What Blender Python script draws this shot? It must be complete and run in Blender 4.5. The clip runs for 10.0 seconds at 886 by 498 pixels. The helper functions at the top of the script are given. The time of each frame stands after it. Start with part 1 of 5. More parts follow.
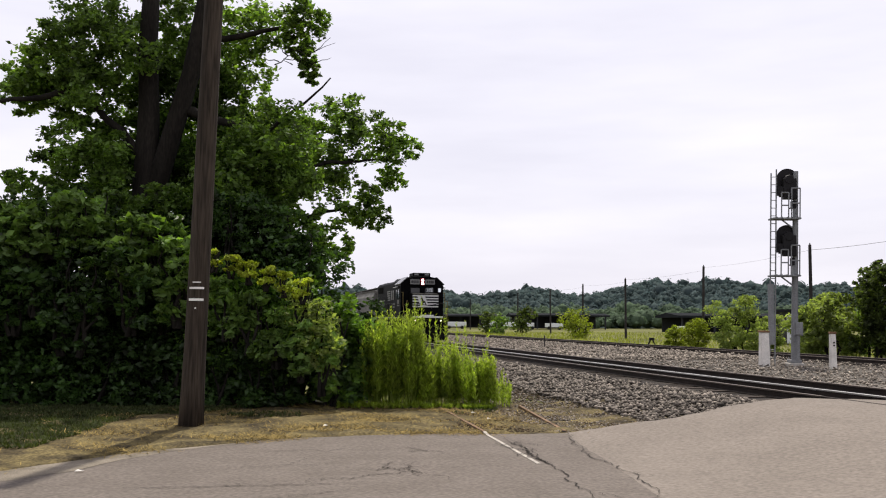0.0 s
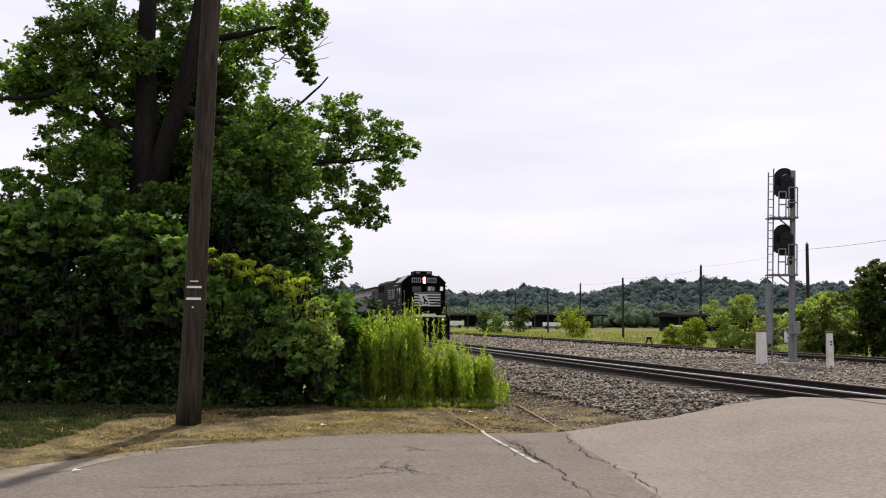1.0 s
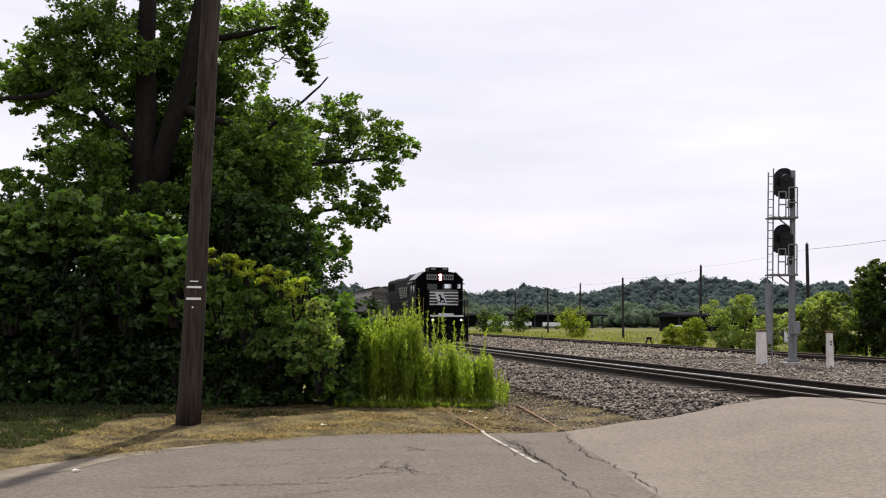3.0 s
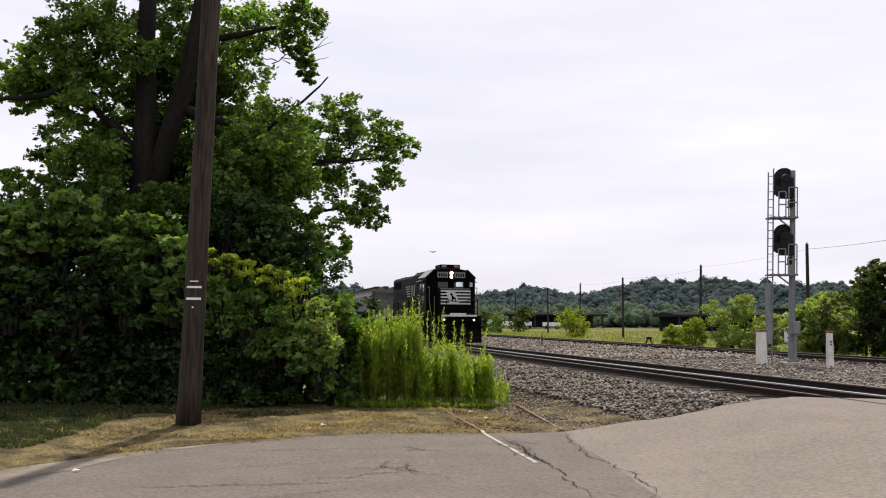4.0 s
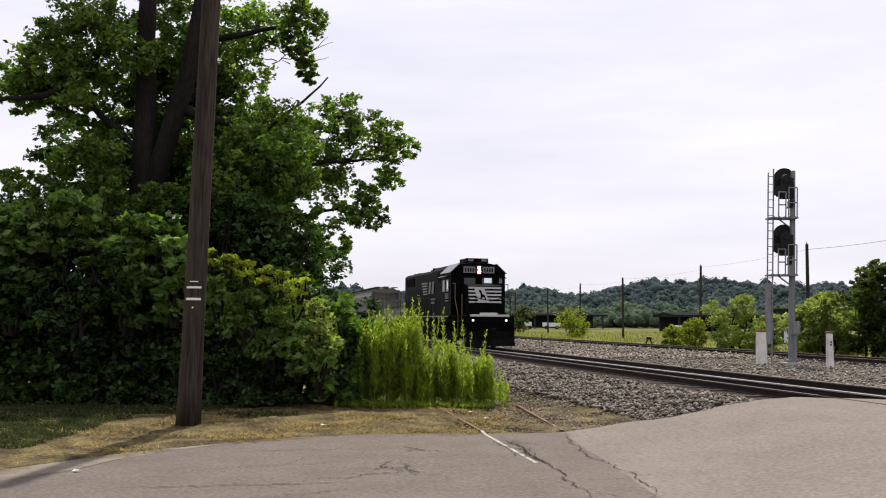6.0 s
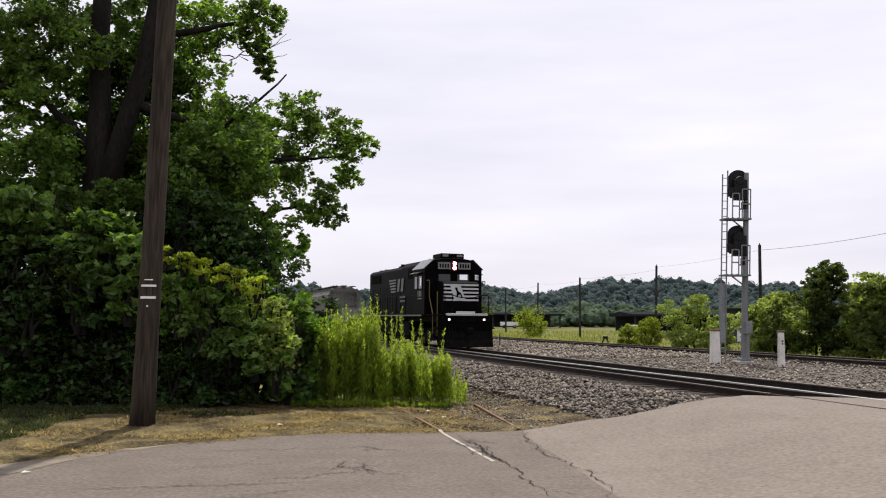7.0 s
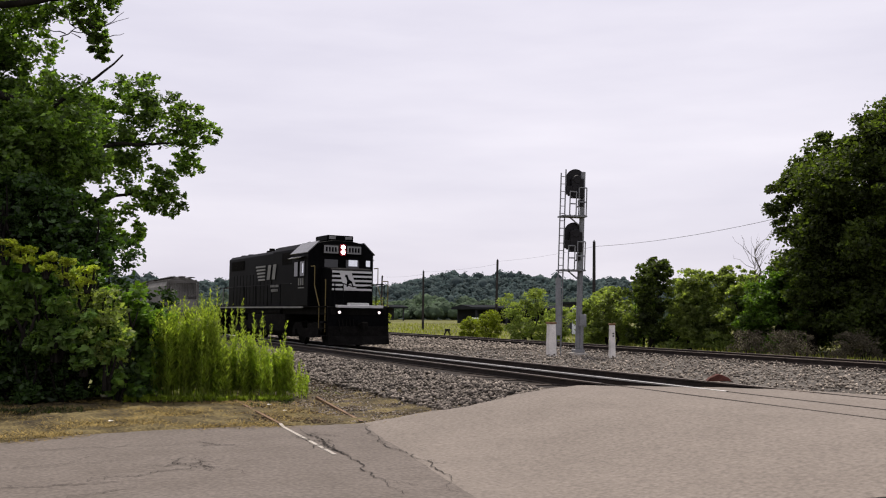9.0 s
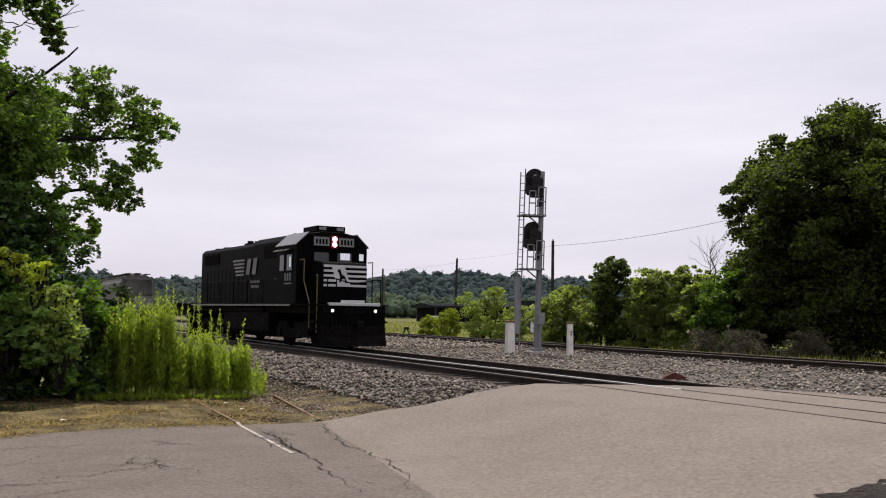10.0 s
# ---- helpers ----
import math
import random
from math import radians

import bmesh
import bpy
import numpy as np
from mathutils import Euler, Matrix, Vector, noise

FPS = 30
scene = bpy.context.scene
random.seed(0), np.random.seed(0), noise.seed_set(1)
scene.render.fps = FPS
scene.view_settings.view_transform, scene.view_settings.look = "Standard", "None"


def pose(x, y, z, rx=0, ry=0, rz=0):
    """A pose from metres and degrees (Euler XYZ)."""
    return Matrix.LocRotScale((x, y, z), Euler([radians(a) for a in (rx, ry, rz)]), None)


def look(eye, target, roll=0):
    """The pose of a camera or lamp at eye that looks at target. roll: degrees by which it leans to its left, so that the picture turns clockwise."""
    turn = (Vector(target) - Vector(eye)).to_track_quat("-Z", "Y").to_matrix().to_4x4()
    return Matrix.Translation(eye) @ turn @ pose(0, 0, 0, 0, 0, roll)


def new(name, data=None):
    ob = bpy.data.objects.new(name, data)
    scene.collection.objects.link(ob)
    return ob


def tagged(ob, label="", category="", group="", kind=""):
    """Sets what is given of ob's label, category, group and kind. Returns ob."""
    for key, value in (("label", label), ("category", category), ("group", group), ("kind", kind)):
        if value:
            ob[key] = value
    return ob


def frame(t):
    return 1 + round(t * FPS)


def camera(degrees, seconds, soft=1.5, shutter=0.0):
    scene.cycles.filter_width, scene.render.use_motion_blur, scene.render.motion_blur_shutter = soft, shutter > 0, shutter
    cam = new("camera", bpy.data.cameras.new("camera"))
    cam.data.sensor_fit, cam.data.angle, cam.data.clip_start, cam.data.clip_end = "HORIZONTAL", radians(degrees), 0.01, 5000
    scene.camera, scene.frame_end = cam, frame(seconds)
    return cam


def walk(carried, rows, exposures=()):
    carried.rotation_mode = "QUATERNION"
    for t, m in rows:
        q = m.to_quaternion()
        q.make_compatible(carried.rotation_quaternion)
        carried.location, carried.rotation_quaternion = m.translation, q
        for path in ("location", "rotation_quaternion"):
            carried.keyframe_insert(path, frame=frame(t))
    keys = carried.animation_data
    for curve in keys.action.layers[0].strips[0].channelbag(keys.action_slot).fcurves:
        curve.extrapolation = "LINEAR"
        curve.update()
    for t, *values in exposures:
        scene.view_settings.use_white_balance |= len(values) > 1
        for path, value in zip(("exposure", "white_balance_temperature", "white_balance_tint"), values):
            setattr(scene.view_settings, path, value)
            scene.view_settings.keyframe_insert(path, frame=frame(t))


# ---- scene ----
cam = camera(52.2, 10.0, soft=1.1)
EYE = 1.4
ROWS = [
    (0.0, 94.555, -0.405, 0.126), (0.5, 94.530, -0.450, 0.034), (1.0, 94.501, -0.411, -0.028),
    (1.5, 94.501, -0.403, -0.029), (2.0, 94.503, -0.399, -0.031), (2.5, 94.503, -0.400, -0.031),
    (4.0, 94.499, -0.402, -0.031), (4.5, 94.499, -0.404, -0.029), (5.0, 94.499, -0.404, -0.029),
    (6.2, 94.530, -0.402, -0.035), (6.5, 94.550, -0.402, -0.079), (7.0, 94.479, -0.468, -2.671), (7.5, 94.451, -0.572, -5.564),
    (8.0, 94.361, -0.593, -8.833), (8.5, 94.186, -0.608, -11.163), (9.0, 94.106, -0.643, -12.525),
    (9.5, 94.074, -0.713, -13.915), (10.0, 94.032, -0.832, -15.104),
]
walk(cam, [(t, pose(0, 0, EYE, rx, ry, rz)) for t, rx, ry, rz in ROWS], exposures=[(0.0, 0.0, 6500, 10), (6.5, 0.0, 6500, 10), (7.5, -0.07, 6500, 11), (8.0, -0.12, 6500, 12.5), (10.0, -0.20, 6500, 13)])

# ---- world and sun ----
SUN_EL, SUN_AZ = 62.0, 6.5  # degrees above the horizon, degrees to the right of +y
world = bpy.data.worlds.new("world")
scene.world = world
world.use_nodes = True
wn, wl = world.node_tree.nodes, world.node_tree.links
wn.clear()
w_out = wn.new("ShaderNodeOutputWorld")
w_bg = wn.new("ShaderNodeBackground")
sky = wn.new("ShaderNodeTexSky")
sky.sky_type = "NISHITA"
sky.sun_disc = False
sky.sun_elevation, sky.sun_rotation = radians(SUN_EL), radians(SUN_AZ)
sky.air_density, sky.dust_density, sky.ozone_density = 1.0, 4.0, 1.0
w_tex = wn.new("ShaderNodeTexCoord")
w_map = wn.new("ShaderNodeMapping")
w_map.inputs["Scale"].default_value = (1.2, 1.2, 7.0)
w_noise = wn.new("ShaderNodeTexNoise")
w_noise.inputs["Scale"].default_value, w_noise.inputs["Detail"].default_value = 2.2, 5.0
w_ramp = wn.new("ShaderNodeValToRGB")
w_ramp.color_ramp.elements[0].position, w_ramp.color_ramp.elements[0].color = 0.3, (8.7, 8.5, 9.6, 1)
w_ramp.color_ramp.elements[1].position, w_ramp.color_ramp.elements[1].color = 0.75, (10.8, 10.5, 11.3, 1)
w_mix = wn.new("ShaderNodeMixRGB")
w_mix.inputs["Fac"].default_value = 0.86  # thin white cloud over most of the sky
w_bg.inputs["Strength"].default_value = 0.105
wl.new(w_tex.outputs["Generated"], w_map.inputs["Vector"])
wl.new(w_map.outputs["Vector"], w_noise.inputs["Vector"])
wl.new(w_noise.outputs["Fac"], w_ramp.inputs["Fac"])
wl.new(sky.outputs["Color"], w_mix.inputs["Color1"])
wl.new(w_ramp.outputs["Color"], w_mix.inputs["Color2"])
wl.new(w_mix.outputs["Color"], w_bg.inputs["Color"])
wl.new(w_bg.outputs["Background"], w_out.inputs["Surface"])

sun = new("sun", bpy.data.lights.new("sun", "SUN"))
sun.data.energy, sun.data.angle, sun.data.color = 5.0, radians(0.9), (1.0, 0.93, 0.82)
_az, _el = radians(SUN_AZ), radians(SUN_EL)
sun.matrix_world = look((0, 0, 40), (-math.sin(_az) * math.cos(_el) * 10, -math.cos(_az) * math.cos(_el) * 10, 40 - math.sin(_el) * 10))


# ---- materials ----
def material(name, base, rough=0.8, metal=0.0, spread=0.25, scale=6.0, fine=60.0, bump=0.15, second=None, islands=0.0, objects=0.0, glow=None, leaf=0.0, dist=0.02, gloss=None, stretch=None, through_tint=(1.6, 1.8, 0.5)):
    """A two-scale procedural surface: base colour varied by broad stains and fine grain, with relief."""
    m = bpy.data.materials.new(name)
    m.use_nodes = True
    n, l = m.node_tree.nodes, m.node_tree.links
    b = n["Principled BSDF"]
    b.inputs["Roughness"].default_value, b.inputs["Metallic"].default_value = rough, metal
    b.inputs["Specular IOR Level"].default_value = gloss if gloss is not None else 0.5 if rough < 0.5 else 0.2
    geo = n.new("ShaderNodeTexCoord")
    n1, n2 = n.new("ShaderNodeTexNoise"), n.new("ShaderNodeTexNoise")
    n1.inputs["Scale"].default_value, n1.inputs["Detail"].default_value = scale, 5.0
    n2.inputs["Scale"].default_value, n2.inputs["Detail"].default_value = fine, 3.0
    src = geo.outputs["Object"]
    if stretch:
        mp = n.new("ShaderNodeMapping")
        mp.inputs["Scale"].default_value = stretch
        l.new(src, mp.inputs["Vector"])
        src = mp.outputs["Vector"]
    l.new(src, n1.inputs["Vector"])
    l.new(src, n2.inputs["Vector"])
    ramp = n.new("ShaderNodeValToRGB")
    lo = tuple(c * (1 - spread) for c in base)
    hi = tuple(min(1, c * (1 + spread)) for c in base) if second is None else second
    ramp.color_ramp.elements[0].position, ramp.color_ramp.elements[0].color = 0.32, (*lo, 1)
    ramp.color_ramp.elements[1].position, ramp.color_ramp.elements[1].color = 0.68, (*hi, 1)
    l.new(n1.outputs["Fac"], ramp.inputs["Fac"])
    grain = n.new("ShaderNodeMapRange")
    grain.inputs["From Min"].default_value, grain.inputs["From Max"].default_value = 0.3, 0.7
    grain.inputs["To Min"].default_value, grain.inputs["To Max"].default_value = 1 - spread, 1 + spread
    l.new(n2.outputs["Fac"], grain.inputs["Value"])
    mul = n.new("ShaderNodeMixRGB")
    mul.blend_type, mul.inputs["Fac"].default_value = "MULTIPLY", 1.0
    l.new(ramp.outputs["Color"], mul.inputs["Color1"])
    l.new(grain.outputs["Result"], mul.inputs["Color2"])
    col = mul.outputs["Color"]
    for amount, node, out in ((islands, "ShaderNodeNewGeometry", "Random Per Island"), (objects, "ShaderNodeObjectInfo", "Random")):
        if amount:
            rnd = n.new(node)
            rng = n.new("ShaderNodeMapRange")
            rng.inputs["To Min"].default_value, rng.inputs["To Max"].default_value = 1 - amount, 1 + amount
            l.new(rnd.outputs[out], rng.inputs["Value"])
            mm = n.new("ShaderNodeMixRGB")
            mm.blend_type, mm.inputs["Fac"].default_value = "MULTIPLY", 1.0
            l.new(col, mm.inputs["Color1"])
            l.new(rng.outputs["Result"], mm.inputs["Color2"])
            col = mm.outputs["Color"]
    l.new(col, b.inputs["Base Color"])
    if bump:
        bp = n.new("ShaderNodeBump")
        bp.inputs["Strength"].default_value, bp.inputs["Distance"].default_value = bump, dist
        l.new(n2.outputs["Fac"], bp.inputs["Height"])
        l.new(bp.outputs["Normal"], b.inputs["Normal"])
    if glow:
        b.inputs["Emission Color"].default_value = (*glow[:3], 1)
        b.inputs["Emission Strength"].default_value = glow[3]
    if leaf:
        b.inputs["Specular IOR Level"].default_value = 0.25
        tr = n.new("ShaderNodeBsdfTranslucent")
        tint = n.new("ShaderNodeMixRGB")
        tint.blend_type, tint.inputs["Fac"].default_value = "MULTIPLY", 1.0
        tint.inputs["Color2"].default_value = (*through_tint, 1)
        l.new(col, tint.inputs["Color1"])
        l.new(tint.outputs["Color"], tr.inputs["Color"])
        mix = n.new("ShaderNodeMixShader")
        mix.inputs["Fac"].default_value = leaf
        l.new(b.outputs["BSDF"], mix.inputs[1])
        l.new(tr.outputs["BSDF"], mix.inputs[2])
        l.new(mix.outputs["Shader"], n["Material Output"].inputs["Surface"])
    return m


M_ASPHALT = material("asphalt_worn", (0.146, 0.124, 0.107), 0.95, spread=0.25, scale=1.3, fine=18, bump=0.4, second=(0.130, 0.111, 0.097))
M_APRON = material("asphalt_newer", (0.200, 0.172, 0.147), 0.95, spread=0.22, scale=0.9, fine=17, bump=0.8, second=(0.180, 0.155, 0.133))
M_PATCH = material("asphalt_patch", (0.165, 0.142, 0.112), 1.0, spread=0.3, scale=2, fine=70, bump=0.3)
M_CRACK = material("crack_filled_dirt", (0.035, 0.03, 0.026), 1.0, spread=0.4, scale=9)
M_EARTH = material("earth_field", (0.075, 0.08, 0.026), 1.0, spread=0.35, scale=0.15, fine=4, second=(0.165, 0.165, 0.045))
M_VERGE = material("dry_verge", (0.062, 0.047, 0.026), 1.0, spread=0.55, scale=1.6, fine=20, bump=1.0, second=(0.14, 0.110, 0.047))
M_BED = material("ballast_bed", (0.08, 0.07, 0.061), 1.0, spread=0.5, scale=1.0, fine=16, bump=1.0, second=(0.14, 0.126, 0.11), dist=0.06)
M_STONE = material("ballast_stone", (0.142, 0.122, 0.103), 0.9, spread=0.3, scale=3, fine=40, islands=0.75)
M_STONE2 = material("pale_ballast_stone", (0.218, 0.188, 0.155), 0.9, spread=0.3, scale=3, fine=40, islands=0.6)
M_MIDLEAF = material("young_tree_leaf", (0.185, 0.225, 0.075), 0.6, spread=0.3, scale=0.5, fine=3, islands=0.35, leaf=0.55, bump=0, through_tint=(1.5, 1.65, 0.6))
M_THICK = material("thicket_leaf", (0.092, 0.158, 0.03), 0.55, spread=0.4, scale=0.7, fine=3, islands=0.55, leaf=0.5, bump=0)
M_CLOD = material("dry_dirt", (0.085, 0.062, 0.036), 1.0, spread=0.3, scale=3, fine=30, islands=0.6)
M_REDRUST = material("red_painted_rust", (0.085, 0.03, 0.022), 0.9, spread=0.35, scale=6, fine=40)
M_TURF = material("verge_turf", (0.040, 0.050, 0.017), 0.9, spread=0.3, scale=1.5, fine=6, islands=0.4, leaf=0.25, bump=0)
M_STRAW = material("straw", (0.22, 0.16, 0.052), 1.0, spread=0.25, scale=2, islands=0.5)
M_RAIL = material("rail_steel_rusty", (0.022, 0.016, 0.013), 0.85, metal=0.0, spread=0.35, scale=3, fine=40)
M_HEAD = material("rail_head_polished", (0.55, 0.53, 0.51), 0.3, metal=0.95, spread=0.1, scale=2, fine=30, bump=0.05)
M_DULL = material("rail_head_dull", (0.085, 0.068, 0.058), 0.5, metal=0.7, spread=0.2, scale=2, fine=30, bump=0.05)
M_OLD = material("worn_rail_paint", (0.32, 0.29, 0.25), 0.6, spread=0.2, scale=3, fine=30)
M_RUST = material("rust", (0.15, 0.095, 0.058), 0.9, spread=0.35, scale=4, fine=40)
M_TIE = material("tie_creosote", (0.035, 0.027, 0.022), 0.95, spread=0.4, scale=2, fine=30, objects=0.3)
M_POLE = material("pole_wood", (0.036, 0.028, 0.021), 0.95, spread=0.5, scale=2.0, fine=26, bump=1.0, stretch=(1, 1, 0.07))
M_FARPOLE = material("dark_pole_wood", (0.03, 0.027, 0.026), 0.95, spread=0.3, scale=2.0, fine=20)
M_MARK = material("mark_plate", (0.75, 0.74, 0.70), 0.6, spread=0.1)
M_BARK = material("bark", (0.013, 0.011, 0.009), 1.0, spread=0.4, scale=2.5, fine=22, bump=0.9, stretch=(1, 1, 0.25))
M_LEAF = material("maple_leaf", (0.100, 0.158, 0.038), 0.5, spread=0.4, scale=0.6, fine=3, islands=0.65, leaf=0.46, bump=0)
# dark green with the shade inside the thicket put into the colour
M_LEAF2 = material("shaded_shrub_leaf", (0.034, 0.066, 0.016), 0.45, spread=0.45, scale=0.7, fine=3, islands=0.5, leaf=0.34, bump=0)
# paler leaf for the thicket tops, the light they catch put into its colour
M_BROAD = material("lit_broad_leaf", (0.105, 0.172, 0.040), 0.5, spread=0.4, scale=0.6, fine=3, islands=0.45, leaf=0.36, bump=0)
M_VINE = material("yellow_vine_leaf", (0.32, 0.36, 0.045), 0.6, spread=0.25, scale=0.9, fine=3, islands=0.5, leaf=0.4, bump=0)
M_DARKLEAF = material("dark_tree_leaf", (0.050, 0.068, 0.019), 0.6, spread=0.35, scale=0.5, fine=3, islands=0.6, leaf=0.5, bump=0)
M_YBUSH = material("bright_bush_leaf", (0.165, 0.195, 0.02), 0.65, spread=0.25, scale=0.5, fine=3, islands=0.45, leaf=0.4, bump=0)
M_WEED = material("goldenrod_green", (0.225, 0.27, 0.062), 0.7, spread=0.25, scale=1.2, fine=5, islands=0.4, leaf=0.65, bump=0)
M_FIELD = material("field_grass", (0.20, 0.215, 0.042), 0.9, spread=0.3, scale=0.3, fine=3, islands=0.4, leaf=0.3, bump=0)
# distance haze is put into these two base colours, bluer and paler with range
M_HILL = material("hazed_far_wood", (0.084, 0.116, 0.118), 1.0, spread=0.14, scale=0.03, fine=0.2, islands=0.12, bump=0, second=(0.090, 0.130, 0.120), leaf=0.5, through_tint=(0.9, 0.95, 1.0))
M_BELT = material("hazed_nearer_wood", (0.104, 0.150, 0.096), 1.0, spread=0.2, scale=0.05, fine=0.3, islands=0.2, bump=0, second=(0.120, 0.172, 0.104), leaf=0.5, through_tint=(1.0, 1.05, 0.9))
M_BIRD = material("bird_plumage", (0.10, 0.095, 0.095), 0.9, spread=0.15)
M_DRYB = material("dead_brush", (0.100, 0.088, 0.060), 1.0, spread=0.3, scale=1, islands=0.4)
M_LOCO = material("loco_black_paint", (0.0035, 0.0035, 0.004), 0.45, spread=0.35, scale=1.2, fine=12, bump=0.03, gloss=0.014)
M_UNDER = material("running_gear_grime", (0.007, 0.0065, 0.006), 0.9, spread=0.4, scale=3, fine=20, gloss=0.03)
M_WHITE = material("white_livery_paint", (0.5, 0.5, 0.5), 0.5, spread=0.08, scale=2, fine=20, bump=0.02)
M_GREYL = material("grimy_white_paint", (0.16, 0.16, 0.152), 0.6, spread=0.2, scale=2, fine=14, bump=0.02)
M_HOODW = material("dusty_white_paint", (0.20, 0.20, 0.195), 0.6, spread=0.15, scale=2, fine=16, bump=0.02)
M_BOARD = material("number_board_grey", (0.20, 0.20, 0.20), 0.5, spread=0.1)
# paler than the body black: skylight on the cab roof put into the paint
M_ROOF = material("skylit_roof_paint", (0.075, 0.075, 0.075), 0.25, spread=0.25, scale=2, fine=16, bump=0.02)
M_YELLOW = material("rail_yellow", (0.13, 0.10, 0.035), 0.6, spread=0.15)
M_DARKGL = material("dark_cab_glass", (0.012, 0.013, 0.014), 0.08, spread=0.03, bump=0)
M_GLASS = material("mirror_cab_glass", (0.75, 0.78, 0.8), 0.06, metal=0.95, spread=0.03, bump=0)
M_LAMP = material("lamp_lens", (0.9, 0.88, 0.8), 0.3, spread=0.02, bump=0, glow=(1.0, 0.93, 0.9, 10.0))
M_DITCH = material("ditch_lens", (0.9, 0.85, 0.8), 0.3, spread=0.02, bump=0, glow=(1.0, 0.80, 0.80, 1.6))
M_RED = material("lamp_bezel_red", (0.40, 0.04, 0.05), 0.5, spread=0.1)
M_HOPPER = material("hopper_grey", (0.155, 0.15, 0.14), 0.8, spread=0.2, scale=0.6, fine=8, bump=0.05)
# darker copy of the hopper grey, with shadow put into its colour
M_HOPDK = material("hopper_shadow_steel", (0.09, 0.085, 0.08), 0.85, spread=0.3, scale=1)
M_GALV = material("galvanised_steel", (0.20, 0.205, 0.21), 0.6, metal=0.3, spread=0.18, scale=2, fine=20, bump=0.04)
M_SIGBLK = material("signal_black", (0.010, 0.009, 0.010), 0.6, spread=0.2)
M_CONC = material("white_concrete", (0.66, 0.63, 0.58), 0.85, spread=0.12, scale=3, fine=25)
M_CAP = material("brown_cap", (0.19, 0.11, 0.055), 0.8, spread=0.25)
M_PAD = material("concrete_pad", (0.36, 0.34, 0.31), 0.9, spread=0.15)
# on the track beds, grime and the shade by the rails share this colour
M_DARKBED = material("dark_ballast", (0.012, 0.010, 0.009), 0.95, spread=0.5, scale=1.2, fine=18, bump=1.0, second=(0.030, 0.025, 0.022), dist=0.05)
M_SHED = material("dark_shed_roof", (0.018, 0.020, 0.022), 1.0, spread=0.2, scale=0.2, gloss=0.02)
M_SHEDW = material("shed_wall", (0.035, 0.036, 0.04), 0.9, spread=0.25, scale=0.2)
M_PALE = material("pale_panel", (0.62, 0.64, 0.66), 0.7, spread=0.1)
M_WIRE = material("wire_sheath", (0.05, 0.05, 0.055), 0.7, spread=0.1)


# ---- mesh helpers ----
def box(bm, c, s, rot=None):
    """A box at centre c with full sizes s."""
    m = Matrix.LocRotScale(c, rot, s)
    return bmesh.ops.create_cube(bm, size=1.0, matrix=m)["verts"]


def tube(bm, a, b, r0, r1=None, n=10):
    a, b = Vector(a), Vector(b)
    d = b - a
    m = Matrix.Translation((a + b) / 2) @ d.to_track_quat("Z", "Y").to_matrix().to_4x4()
    return bmesh.ops.create_cone(bm, cap_ends=True, segments=n, radius1=r0, radius2=r0 if r1 is None else r1, depth=d.length, matrix=m)["verts"]


def path_tube(bm, pts, radii, n=10):
    """A tapering tube along a line of points."""
    rings = []
    pts = [Vector(p) for p in pts]
    whole = (pts[-1] - pts[0]).normalized()
    ref = Vector((1, 0, 0)) if abs(whole.x) < 0.6 else Vector((0, 1, 0)) if abs(whole.y) < 0.6 else Vector((0, 0, 1))
    for i, p in enumerate(pts):
        d = (pts[min(i + 1, len(pts) - 1)] - pts[max(i - 1, 0)]).normalized()
        u = d.cross(ref).normalized()
        w = d.cross(u)
        rings.append([bm.verts.new(p + (u * math.cos(k * math.tau / n) + w * math.sin(k * math.tau / n)) * radii[i]) for k in range(n)])
    for a, b in zip(rings, rings[1:]):
        for k in range(n):
            bm.faces.new((a[k], a[(k + 1) % n], b[(k + 1) % n], b[k]))
    bm.faces.new(rings[0][::-1])
    bm.faces.new(rings[-1])


def prism(bm, profile, x0, x1):
    """A profile of (y, z) points drawn out from x0 to x1."""
    a = [bm.verts.new((x0, y, z)) for y, z in profile]
    b = [bm.verts.new((x1, y, z)) for y, z in profile]
    k = len(profile)
    for i in range(k):
        bm.faces.new((a[i], a[(i + 1) % k], b[(i + 1) % k], b[i]))
    bm.faces.new(a[::-1])
    bm.faces.new(b)


def extrude_xz(bm, profile, y0, y1):
    """A profile of (x, z) points drawn out from y0 to y1."""
    a = [bm.verts.new((x, y0, z)) for x, z in profile]
    b = [bm.verts.new((x, y1, z)) for x, z in profile]
    k = len(profile)
    for i in range(k):
        bm.faces.new((a[i], a[(i + 1) % k], b[(i + 1) % k], b[i]))
    bm.faces.new(a[::-1])
    bm.faces.new(b)


def finish(bm, name, mat, bevel=0.0, smooth=False):
    bmesh.ops.recalc_face_normals(bm, faces=bm.faces)
    if bevel:
        edges = [e for e in bm.edges if len(e.link_faces) == 2 and e.calc_face_angle() > 0.5]
        bmesh.ops.bevel(bm, geom=edges, offset=bevel, segments=2, affect="EDGES", profile=0.5)
    me = bpy.data.meshes.new(name)
    bm.to_mesh(me)
    bm.free()
    me.materials.append(mat)
    if smooth:
        me.polygons.foreach_set("use_smooth", [True] * len(me.polygons))
    return me


def part(name, bm, mat, parent=None, label="", bevel=0.0, smooth=False):
    ob = new(name, finish(bm, name, mat, bevel, smooth))
    ob.parent = parent
    return tagged(ob, label) if label else ob


def thing(name, label, category, group="", kind="", at=None):
    ob = tagged(new(name), label, category, group, kind)
    if at is not None:
        ob.matrix_world = at
    return ob


